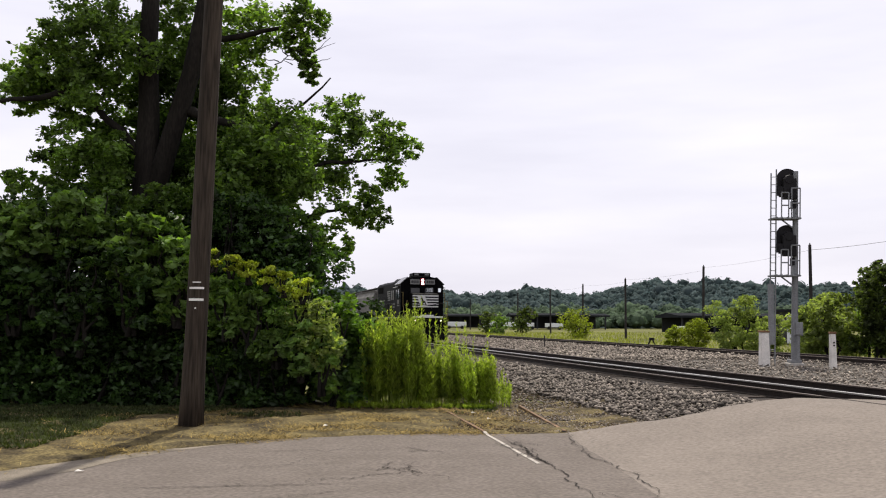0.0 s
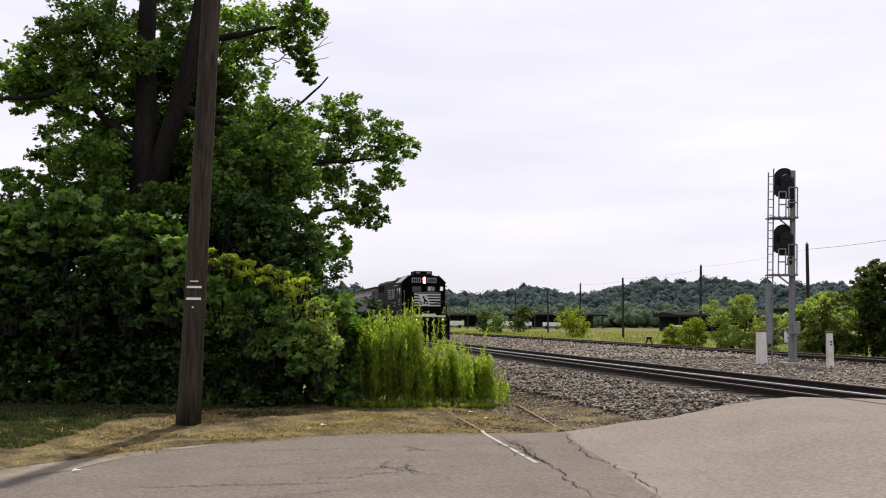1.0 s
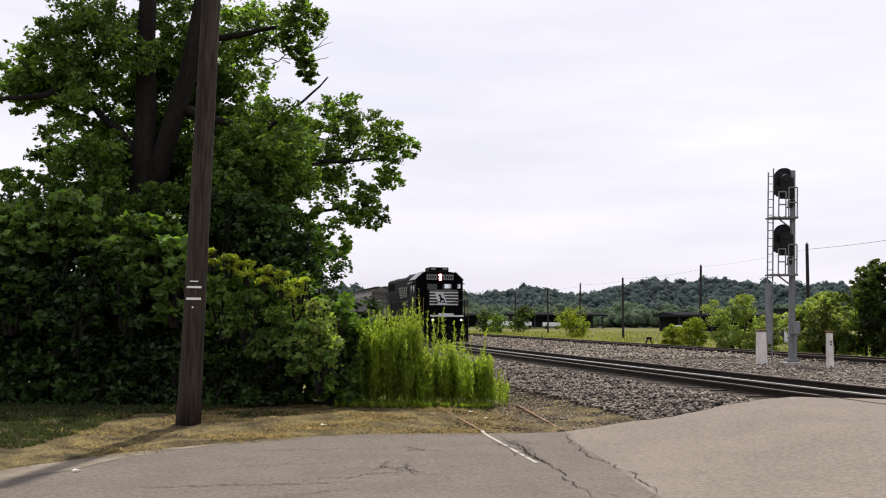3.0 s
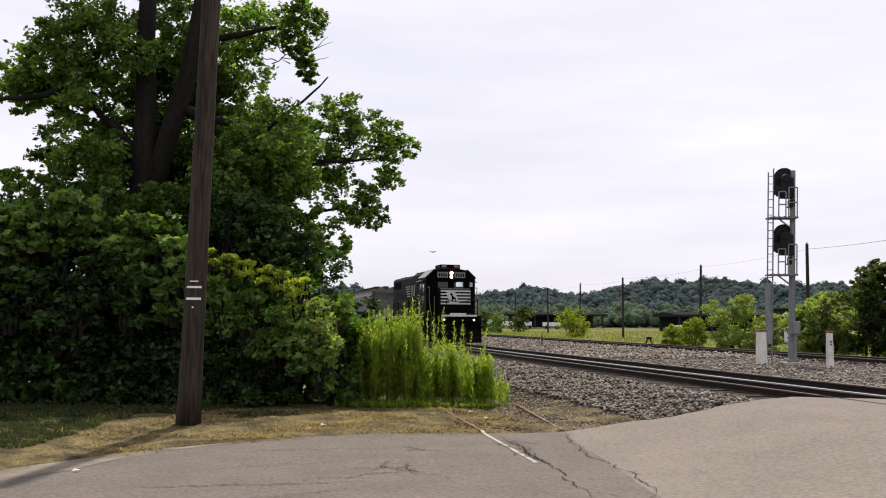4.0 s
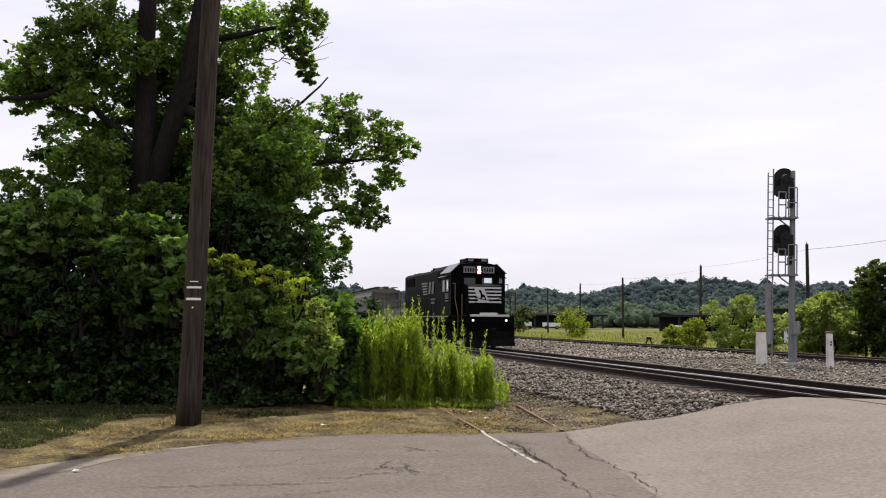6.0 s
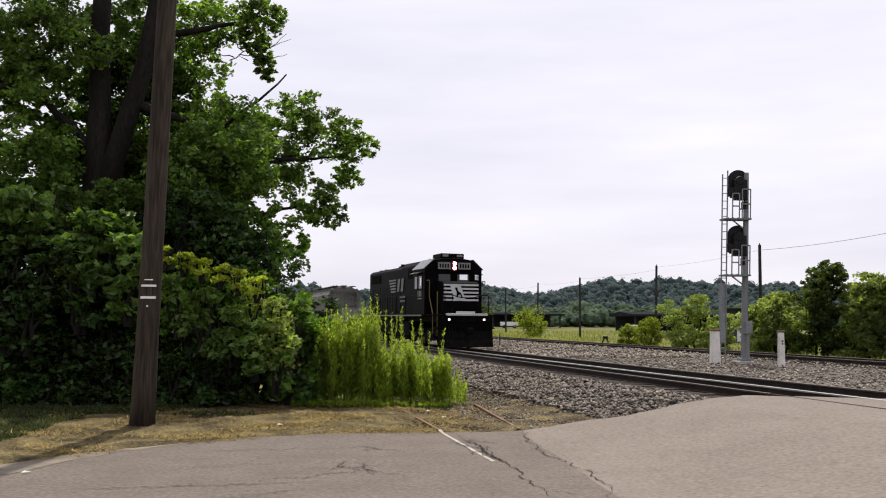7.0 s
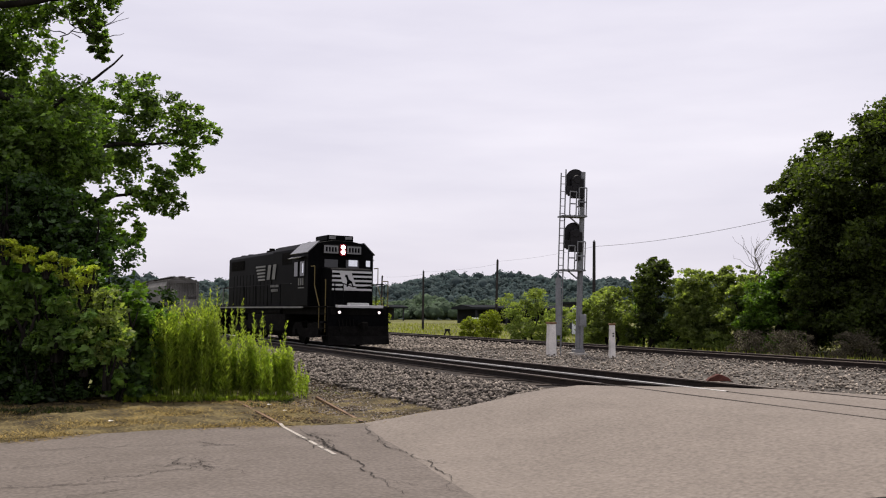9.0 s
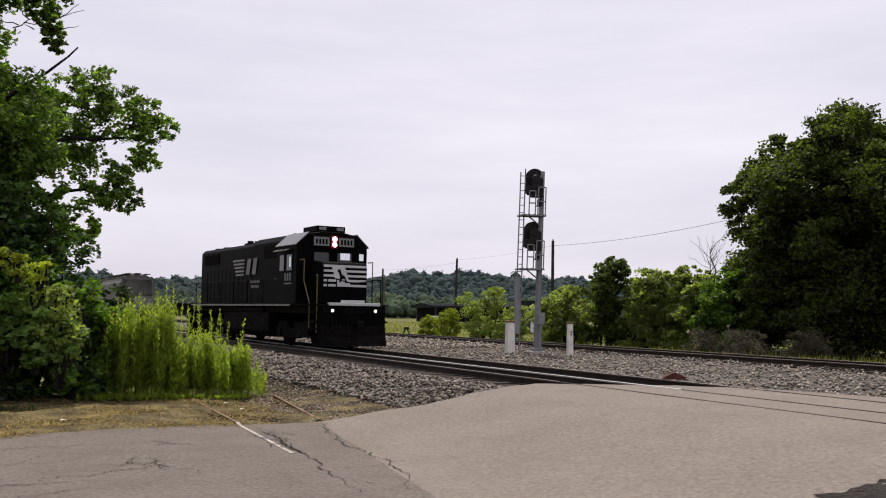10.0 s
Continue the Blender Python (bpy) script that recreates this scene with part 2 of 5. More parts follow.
def raw_mesh(name, verts, faces, mat):
    """A mesh from numpy arrays: verts (n, 3), faces (m, 3 or 4)."""
    me = bpy.data.meshes.new(name)
    k = faces.shape[1]
    me.vertices.add(len(verts))
    me.vertices.foreach_set("co", np.asarray(verts, np.float32).ravel())
    me.loops.add(faces.size)
    me.loops.foreach_set("vertex_index", np.asarray(faces, np.int32).ravel())
    me.polygons.add(len(faces))
    me.polygons.foreach_set("loop_start", np.arange(0, faces.size, k, dtype=np.int32))
    me.polygons.foreach_set("loop_total", np.full(len(faces), k, dtype=np.int32))
    me.update(calc_edges=True)
    me.validate()
    me.materials.append(mat)
    return me


# ---- the lie of the land: o is the distance across the tracks from the main line's centre ----
TH = radians(13.5)
NX, NY = math.cos(TH), math.sin(TH)     # across the tracks, away from the road
UX, UY = -math.sin(TH), math.cos(TH)    # along the tracks, away from the crossing
LINE = 13.35


def on_track(s, o, z=0.0):
    """A point s metres along the main line and o across it; s = 0 is abreast of the first eye."""
    return Vector((NX * (LINE + o) + UX * s, NY * (LINE + o) + UY * s, z))


def across(x, y):
    return NX * x + NY * y - LINE


def smooth01(v):
    v = np.clip(v, 0, 1)
    return v * v * (3 - 2 * v)


def land(x, y):
    """Height of the ground."""
    o = NX * x + NY * y - LINE
    z = -0.62 + 0.38 * smooth01((o + 6.2) / 3.2) - 0.16 * smooth01((o - 14.2) / 2.0)
    return z


def road_z(x, y):
    o = NX * x + NY * y - LINE
    return -0.60 + 0.585 * smooth01((o + 8.2) / 5.6)


EDGE_X = (-40, -14, -8, -5.8, -5.2, -4.6, -2.7, -0.2, 2.05, 3.27, 4.27, 5.56, 6.72, 9.2, 10.7, 13.0, 20.0, 40.0)
EDGE_Y = (-2, 6.5, 9.5, 11.9, 12.9, 13.8, 15.5, 16.4, 16.36, 16.65, 16.52, 17.02, 17.56, 16.8, 16.1, 12.5, 7.0, -2)


def road_far(x):
    return np.interp(x, EDGE_X, EDGE_Y)


# ---- ground, road, verge, ballast ----
def sheet(name, xs, ys, height, mat, label, category, ragged=None):
    X, Y = np.meshgrid(xs, ys, indexing="ij")
    if ragged is not None:
        X, Y = ragged(X, Y)
    Z = height(X, Y)
    nx, ny = X.shape
    idx = np.arange(nx * ny).reshape(nx, ny)
    faces = np.stack([idx[:-1, :-1], idx[1:, :-1], idx[1:, 1:], idx[:-1, 1:]], -1).reshape(-1, 4)
    me = raw_mesh(name, np.stack([X, Y, Z], -1).reshape(-1, 3), faces, mat)
    me.polygons.foreach_set("use_smooth", [True] * len(me.polygons))
    return tagged(new(name, me), label, category, kind="structure")


def wobble(x, y, f, a):
    return a * (np.sin(x * f + 1.3 * np.sin(y * f * 0.7)) * np.cos(y * f * 1.1 + 0.8) + 0.5 * np.sin(x * f * 2.3 + y * f * 1.9))


def graded(a, b, core0, core1, step, k):
    lo = core0 - np.geomspace(1, core0 - a + 1, k)[::-1] + 1
    hi = core1 + np.geomspace(1, b - core1 + 1, k) - 1
    return np.concatenate([lo[:-1], np.arange(core0, core1, step), hi])


sheet("ground", graded(-2500, 2500, -30, 45, 1.0, 30), graded(-1500, 3000, -20, 90, 1.0, 30),
      lambda x, y: land(x, y) - 0.08 + wobble(x, y, 0.5, 0.02), M_EARTH, "flat field of green and yellow grass", "ground")


SEAM = 2.3


def road_rows(X, V):
    far = road_far(X) + wobble(X, X * 0.3, 2.6, 0.07) + wobble(X, X * 0.7, 7.0, 0.035)
    Y = -14 + (far + 14) * V
    seam = 2.14 + (16.5 - Y) * 0.062 + wobble(Y, Y * 0.4, 3.0, 0.02)  # where the newer asphalt meets the old
    return X + (seam - SEAM) * np.clip(1 - np.abs(X - SEAM) / 4, 0, 1), Y


for name_, x0, x1, mat_, lab in (("road", -30, SEAM, M_ASPHALT, "old cracked grey asphalt road beside the verge"), ("road_apron", SEAM, 30, M_APRON, "paler asphalt ramp rising to the level crossing")):
    sheet(name_, np.linspace(x0, x1, 190), np.linspace(0, 1, 90), lambda x, y: road_z(x, y) + wobble(x, y, 0.9, 0.002), mat_, lab, "road", road_rows)


def verge_rows(X, V):
    near = road_far(X) - 0.5
    far = np.maximum(np.interp(X, (-14, -6, -2, 4, 7.2), (21.5, 21.0, 22.6, 22.0, 18.7)), near + 0.4)
    return X, near + (far - near) * V


sheet("verge", np.arange(-14, 7.2, 0.12), np.linspace(0, 1, 60),
      lambda x, y: np.minimum(land(x, y) + 0.035 + wobble(x, y, 2.1, 0.02) + wobble(x, y, 6.0, 0.014) + wobble(x, y, 13.0, 0.010) - 0.1 * smooth01((across(x, y) + 4.7) / 0.9), np.where(y < road_far(x) + 0.02, road_z(x, y) - 0.03, 9)),
      M_VERGE, "strip of mown dry grass and dirt beside the road", "verge", verge_rows)


def bed_rows(S, O):
    x = NX * (LINE + O) + UX * S
    y = NY * (LINE + O) + UY * S
    return x, y


sheet("ballast_bed", np.concatenate([np.arange(-30, 45, 0.35), np.arange(45, 260, 3.0)]), np.concatenate([np.arange(-5.6, 13.9, 0.3), [14.2, 14.6]]),
      lambda x, y: np.minimum(land(x, y) + 0.03 + wobble(x, y, 3.3, 0.012) - 0.12 * smooth01((-4.75 - across(x, y) + wobble(x, y, 1.7, 0.3)) / 0.8), np.where(y < road_far(x) + 0.1, road_z(x, y) - 0.05, 9)),
      M_BED, "bed of grey crushed-stone railway ballast", "ballast", bed_rows)


# dark sheets that hold the shadow among rails and ties in their colour
for name_, o0, o1, lab in (("track_bed", -3.4, 1.5, "dark oily ballast between and beside the rails, shade put into its colour"), ("track_bed", 10.5, 13.3, "dark oily ballast of the second line, shade put into its colour")):
    sheet(name_, np.concatenate([np.arange(-30, 45, 0.35), np.arange(45, 250, 3.0)]), np.linspace(o0, o1, 12),
          lambda x, y: np.minimum(land(x, y) + 0.055 + wobble(x, y, 4.1, 0.01), np.where(y < road_far(x) + 0.1, road_z(x, y) - 0.03, 9)),
          M_DARKBED, lab, "ballast", bed_rows)


def scatter_stones(name, count, s0, s1, o0, o1, size, mat, label, bury=0.25):
    """Crushed stones: squashed eight-sided lumps strewn over a stretch of the bed."""
    rng = np.random.default_rng(5)
    s = s0 + (s1 - s0) * rng.random(count) ** 1.5
    o = rng.uniform(o0, o1, count)
    x, y = NX * (LINE + o) + UX * s, NY * (LINE + o) + UY * s
    keep = y > road_far(x) + 0.12
    x, y = x[keep], y[keep]
    k = len(x)
    base = np.array([(1, 0, 0), (0, 1, 0), (-1, 0, 0), (0, -1, 0), (0.2, 0.1, 1), (0, 0, -1)], float)
    v = base[None] * rng.uniform(0.55, 1.25, (k, 6, 1)) * rng.uniform(0.6, 1.3, (k, 1, 1)) * size
    v = v * np.array([1, 1, 0.7])
    a = rng.uniform(0, math.tau, k)
    c, d = np.cos(a)[:, None], np.sin(a)[:, None]
    vx, vy = v[:, :, 0] * c - v[:, :, 1] * d, v[:, :, 0] * d + v[:, :, 1] * c
    z = land(x, y) + 0.03 + size * (bury + rng.uniform(-0.3, 1.1, k) * (size > 0.05)) + wobble(x, y, 2.3, 0.02) * (size > 0.05)
    verts = np.stack([vx + x[:, None], vy + y[:, None], v[:, :, 2] + z[:, None]], -1).reshape(-1, 3)
    f = np.array([(0, 1, 4), (1, 2, 4), (2, 3, 4), (3, 0, 4), (1, 0, 5), (2, 1, 5), (3, 2, 5), (0, 3, 5)])
    faces = (f[None] + (np.arange(k) * 6)[:, None, None]).reshape(-1, 3)
    return tagged(new(name, raw_mesh(name, verts, faces, mat)), label, "gravel", kind="stuff")


scatter_stones("ballast_stones", 33000, -14, 40, -5.4, -3.0, 0.063, M_STONE, "loose grey crushed stone on the shoulder beside the rails")
scatter_stones("ballast_stones", 17000, -22, 40, 1.3, 11.2, 0.055, M_STONE2, "loose grey crushed stone between the two lines")
scatter_stones("ballast_stones", 9000, 36, 95, 1.3, 11.0, 0.085, M_STONE2, "loose grey crushed stone further along between the lines")
scatter_stones("ballast_stones", 6000, 13, 28, -7.6, -4.8, 0.033, M_STONE, "thinly strewn small stones at the foot of the shoulder", 0.1)

scatter_stones("dirt_clods", 9000, 13, 28, -9.0, -5.0, 0.03, M_CLOD, "crumbled brown dirt lying on the verge", 0.1)


def straw_litter():
    """Short cut straws and dry tufts lying on the verge."""
    rng = np.random.default_rng(11)
    k = 70000
    x = rng.uniform(-10, 5.2, k)
    near = road_far(x)
    y = near - 0.45 * rng.random(k) ** 2 + rng.random(k) ** 1.2 * (21.2 - near)
    clump = np.sin(x * 2.1 + 1.7 * np.sin(y * 1.3)) + np.cos(y * 3.1 + x)
    keep = (clump + rng.normal(0, 0.7, k) > 0.25) & (across(x, y) < -5.3) & (x + rng.normal(0, 0.9, k) < 1.4) & (x + (y - 16) * 0.5 + rng.normal(0, 0.8, k) > -6.5)
    x, y = x[keep], y[keep]
    k = len(x)
    heap = np.clip(np.sin(x * 3.3 + 2.1 * np.sin(y * 2.3)) + np.cos(y * 4.4 + x * 0.8) - 0.4, 0, 1)  # raked heaps of cuttings
    z = np.where(y < near[keep], road_z(x, y) + 0.005, land(x, y) + 0.03 + 0.07 * heap * rng.random(k))
    a, ln, up = rng.uniform(0, math.tau, k), rng.uniform(0.05, 0.16, k), rng.uniform(-0.01, 0.05, k)
    w = 0.006
    dx, dy = np.cos(a), np.sin(a)
    p = np.stack([x, y, z], -1)
    side = np.stack([-dy * w, dx * w, np.zeros(k)], -1)
    tip = p + np.stack([dx * ln, dy * ln, up], -1)
    verts = np.stack([p - side, p + side, tip + side * 0.4, tip - side * 0.4], 1).reshape(-1, 3)
    faces = np.arange(k * 4).reshape(-1, 4)
    tagged(new("straw_litter", raw_mesh("straw_litter", verts, faces, M_STRAW)), "dry mown straw lying on the verge", "straw", kind="stuff")


straw_litter()


# ---- cracks, patch and old rails in the road ----
road_ob = bpy.data.objects["road"]


def crack(a, b, width, seed, bend=0.12, steps=46, branch=0):
    rng = random.Random(seed)
    bm = bmesh.new()
    a, b = Vector((*a, 0)), Vector((*b, 0))
    d = b - a
    nrm = Vector((-d.y, d.x, 0)).normalized()
    off, prev = 0.0, None
    pts = []
    for i in range(steps + 1):
        off += rng.gauss(0, bend / 4)
        off *= 0.93
        p = a + d * (i / steps) + nrm * off
        w = width * rng.uniform(0.25, 1.5) * min(1, 4 * i / steps + 0.2, 4 * (1 - i / steps) + 0.2)
        z = float(road_z(p.x, p.y)) + 0.011
        l, r = p - nrm * w, p + nrm * w
        pts.append(p)
        cur = (bm.verts.new((l.x, l.y, z)), bm.verts.new((r.x, r.y, z)))
        if prev:
            bm.faces.new((prev[0], prev[1], cur[1], cur[0]))
        prev = cur
    part("crack", bm, M_CRACK, road_ob)
    for j in range(branch):
        p = pts[rng.randrange(4, steps - 4)]
        q = p + Vector((rng.uniform(-0.5, 0.5), rng.uniform(-0.7, 0.7), 0))
        crack((p.x, p.y), (q.x, q.y), width * 0.6, seed * 7 + j, bend, 14)


crack((0.95, 15.9), (1.85, 10.0), 0.009, 1, 0.13, 60, 3)
crack((1.12, 15.4), (1.62, 12.8), 0.016, 2, 0.12, 40, 5)
crack((2.15, 16.5), (2.55, 10.0), 0.008, 3, 0.14, 70, 2)
crack((-3.9, 10.8), (-0.9, 11.3), 0.010, 4, 0.11, 60, 2)
crack((-0.55, 14.6), (-0.05, 13.9), 0.013, 5, 0.12, 24, 2)
crack((-0.9, 12.6), (-0.25, 12.0), 0.010, 6, 0.14, 30, 6)
crack((-1.3, 12.3), (-0.2, 12.7), 0.010, 7, 0.2, 30, 4)
crack((-3.2, 13.6), (-0.6, 14.3), 0.007, 8, 0.2, 40)
crack((-1.6, 11.6), (-0.3, 12.2), 0.009, 9, 0.2, 40, 3)
crack((-3.0, 12.5), (-1.2, 12.9), 0.006, 10, 0.2, 40, 2)
crack((-2.4, 10.1), (-0.9, 10.7), 0.007, 11, 0.2, 40, 1)
crack((0.92, 15.0), (1.3, 12.9), 0.014, 12, 0.16, 40, 4)


def shoulder_rows(X, V):
    far = road_far(X) + 0.1
    return X, far - (0.25 + 1.0 * smooth01((-3.6 - X) / 1.6)) * (1 + wobble(X, X, 3.0, 0.2)) * (1 - V)


sheet("road_shoulder", np.arange(-9.5, -2.6, 0.12), np.linspace(0, 1, 14), lambda x, y: road_z(x, y) + 0.004 - 0.02 * smooth01((x + 3.6) / 1.0),
      M_PATCH, "pale sandy gravel at the edge of the asphalt", "road shoulder", shoulder_rows)


GX, GY = (5.58, 5.89, 6.31, 6.78, 7.38), (7.86, 7.84, 7.79, 7.8, 7.91)


def patch_rows(X, V):
    near = np.interp(X, GX, GY) + wobble(X, X * 0.6, 9.0, 0.04)
    return X, near - 2.2 * V


# dark bumpy sheet that follows the road surface
sheet("dark_patch", np.arange(5.95, 7.38, 0.05), np.linspace(0, 1, 30), lambda x, y: road_z(x, y) + 0.012 + wobble(x, y, 11.0, 0.008), M_DARKBED, "dark uneven patch on the edge of the asphalt", "gravel", patch_rows)


def rail_mesh(name, a, b, head_mat, h=0.17, body=M_RAIL):
    """Flat-bottomed rail from a to b: foot, web and head, the head's top of its own material."""
    bm = bmesh.new()
    a, b = Vector(a), Vector(b)
    d = (b - a).normalized()
    q = Vector((-d.y, d.x, 0))
    prof = [(-0.07, -h), (0.07, -h), (0.07, -h + 0.015), (0.012, -h + 0.035), (0.012, -0.045), (0.036, -0.035), (0.036, -0.004), (0.028, 0), (-0.028, 0), (-0.036, -0.004), (-0.036, -0.035), (-0.012, -0.045), (-0.012, -h + 0.035), (-0.07, -h + 0.015)]
    rows = [[bm.verts.new(p + q * w + Vector((0, 0, z))) for w, z in prof] for p in (a, b)]
    k = len(prof)
    for i in range(k):
        f = bm.faces.new((rows[0][i], rows[0][(i + 1) % k], rows[1][(i + 1) % k], rows[1][i]))
        f.material_index = 1 if 5 <= i <= 9 else 0
    bm.faces.new(rows[0][::-1])
    bm.faces.new(rows[1])
    me = finish(bm, name, body)
    me.materials.append(head_mat)
    return me


def rail(parent, a, b, head_mat, label="", h=0.17):
    ob = new("rail", rail_mesh("rail", a, b, head_mat, h))
    ob.parent = parent
    return tagged(ob, label) if label else ob


def tie_mesh(length):
    bm = bmesh.new()
    box(bm, (0, 0, 0), (0.23, length, 0.16))
    return finish(bm, "tie", M_TIE, 0.012)


def tie_row(parent, mesh, s0, s1, step, o, z, seed):
    rng = random.Random(seed)
    s = s0
    while s < s1:
        p = on_track(s, o + rng.uniform(-0.05, 0.05), z + rng.uniform(-0.012, 0.012))
        if p.y > road_far(p.x) + 0.3:
            ob = new("tie", mesh)
            ob.matrix_world = pose(p.x, p.y, p.z, 0, 0, 103.5 + rng.uniform(-1.2, 1.2))
            ob.parent = parent
        s += step


main_track = thing("railway_track", "main line with bright polished rails on dark ties", "railway track", "the two lines")
far_track = thing("railway_track", "second line behind the signal with dull rails", "railway track", "the two lines")
G2 = 0.7525
rail(main_track, on_track(13.2, -G2 - 0.12), on_track(84, -G2 - 0.12), M_HEAD, "polished bright rail")
rail(main_track, on_track(-40, -G2 - 0.12, -0.008), on_track(13.2, -G2 - 0.12, -0.008), M_RAIL)
rail(main_track, on_track(12.5, G2 - 0.12), on_track(84, G2 - 0.12), M_DULL)
rail(main_track, on_track(-40, G2 - 0.12, -0.004), on_track(12.5, G2 - 0.12, -0.004), M_RAIL)
rail(main_track, on_track(-40, -2.53, -0.008), on_track(15.6, -2.03, -0.008), M_RAIL)
rail(main_track, on_track(15.6, -2.03), on_track(60, -1.75), M_DULL, "outer rail of the diverging siding")
OE = 11.9
rail(far_track, on_track(-60, OE - G2, 0.02), on_track(230, OE - G2, 0.02), M_DULL)
rail(far_track, on_track(-60, OE + G2, 0.02), on_track(230, OE + G2, 0.02), M_DULL)
main_ties, far_ties = tie_mesh(3.9), tie_mesh(2.6)
tie_row(main_track, main_ties, 4, 46, 0.52, -0.75, -0.25, 3)
tie_row(far_track, far_ties, -24, 46, 0.52, OE, -0.23, 4)

# flangeways beside the rails where the road crosses
for o, s0, s1 in ((-G2 - 0.12 + 0.085, -16, 0), (G2 - 0.12 - 0.085, -16, 0), (-2.1, -16, 0)):
    bm = bmesh.new()
    prev = None
    for i in range(80):
        s = s0 + (s1 - s0) * i / 79
        p = on_track(s, o)
        if p.y > road_far(p.x) - 0.12:
            break
        z = float(road_z(p.x, p.y)) + 0.012
        w = 0.05
        cur = (bm.verts.new((p.x - NX * w, p.y - NY * w, z)), bm.verts.new((p.x + NX * w, p.y + NY * w, z)))
        if prev:
            bm.faces.new((prev[0], prev[1], cur[1], cur[0]))
        prev = cur
    part("flangeway", bm, M_CRACK, road_ob, "dark groove beside the rail")

old_track = thing("railway_track", "abandoned pair of rails sunk in the asphalt and verge", "railway track")


def sunk_rail(a, b, c):
    """A rail nearly flush with the ground: rusty from a to b over the verge, worn bright from b to c in the road."""
    for p, q, mat, lab in ((a, b, M_RUST, "rusty rail top"), (b, c, M_OLD, "worn pale rail top")):
        if q is None:
            continue
        bm = bmesh.new()
        n_ = 14
        d = (Vector(q) - Vector(p)).normalized()
        side = Vector((-d.y, d.x)) * 0.030
        rows = []
        for i in range(n_ + 1):
            v = Vector(p).lerp(Vector(q), i / n_)
            z = (float(road_z(v.x, v.y)) + 0.008) if v.y < float(road_far(v.x)) else max(float(land(v.x, v.y)) + 0.06, float(road_z(v.x, v.y)))
            rows.append([bm.verts.new((v.x - side.x, v.y - side.y, z - 0.09)), bm.verts.new((v.x - side.x, v.y - side.y, z)), bm.verts.new((v.x + side.x, v.y + side.y, z)), bm.verts.new((v.x + side.x, v.y + side.y, z - 0.09))])
        for r0, r1 in zip(rows, rows[1:]):
            for k in range(3):
                bm.faces.new((r0[k], r0[k + 1], r1[k + 1], r1[k]))
        part("rail", bm, mat, old_track, lab)


sunk_rail((-0.1, 20.9), (0.72, 16.4), (1.34, 12.95))
sunk_rail((1.72, 20.9), (2.19, 16.6), None)


# ---- train ----
L_HALF = 9.0


def bogie(parent, x, name="truck", spread=1.37, wheel=0.508, gauge=0.75):
    bm = bmesh.new()
    for sy in (-1, 1):
        extrude_xz(bm, [(x - 1.75, 0.72), (x - 1.5, 0.95), (x - 0.7, 1.0), (x - 0.5, 0.72), (x + 0.5, 0.72), (x + 0.7, 1.0), (x + 1.5, 0.95), (x + 1.75, 0.72), (x + 1.6, 0.5), (x + 1.1, 0.45), (x + 0.5, 0.32), (x - 0.5, 0.32), (x - 1.1, 0.45), (x - 1.6, 0.5)], sy * 1.0, sy * 1.14)
        for e in (-spread, spread):
            box(bm, (x + e, sy * 1.17, 0.52), (0.34, 0.12, 0.3))
    box(bm, (x, 0, 0.75), (0.7, 2.0, 0.4))
    truck = part(name, bm, M_UNDER, parent)
    axles = []
    for e in (-spread, spread):
        bm = bmesh.new()
        tube(bm, (0, -gauge - 0.07, 0), (0, gauge + 0.07, 0), 0.09)
        for sy in (-1, 1):
            tube(bm, (0, sy * gauge - 0.07, 0), (0, sy * gauge + 0.07, 0), wheel, n=28)
            tube(bm, (0, sy * (gauge - 0.09) - 0.015, 0), (0, sy * (gauge - 0.09) + 0.015, 0), wheel + 0.03, n=28)
        ax = part("wheelset", bm, M_UNDER, truck)
        ax.matrix_basis = pose(x + e, 0, wheel)
        axles.append((ax, x + e, wheel))
    return axles


def rounded_profile(w, z0, ze, zt, wt):
    return [(-w, z0), (w, z0), (w, ze), (wt, zt), (-wt, zt), (-w, ze)]


def handrail(parent, pts, r=0.022, mat=None, name="handrail"):
    bm = bmesh.new()
    for a, b in zip(pts, pts[1:]):
        tube(bm, a, b, r, n=6)
    return part(name, bm, mat or M_LOCO, parent)


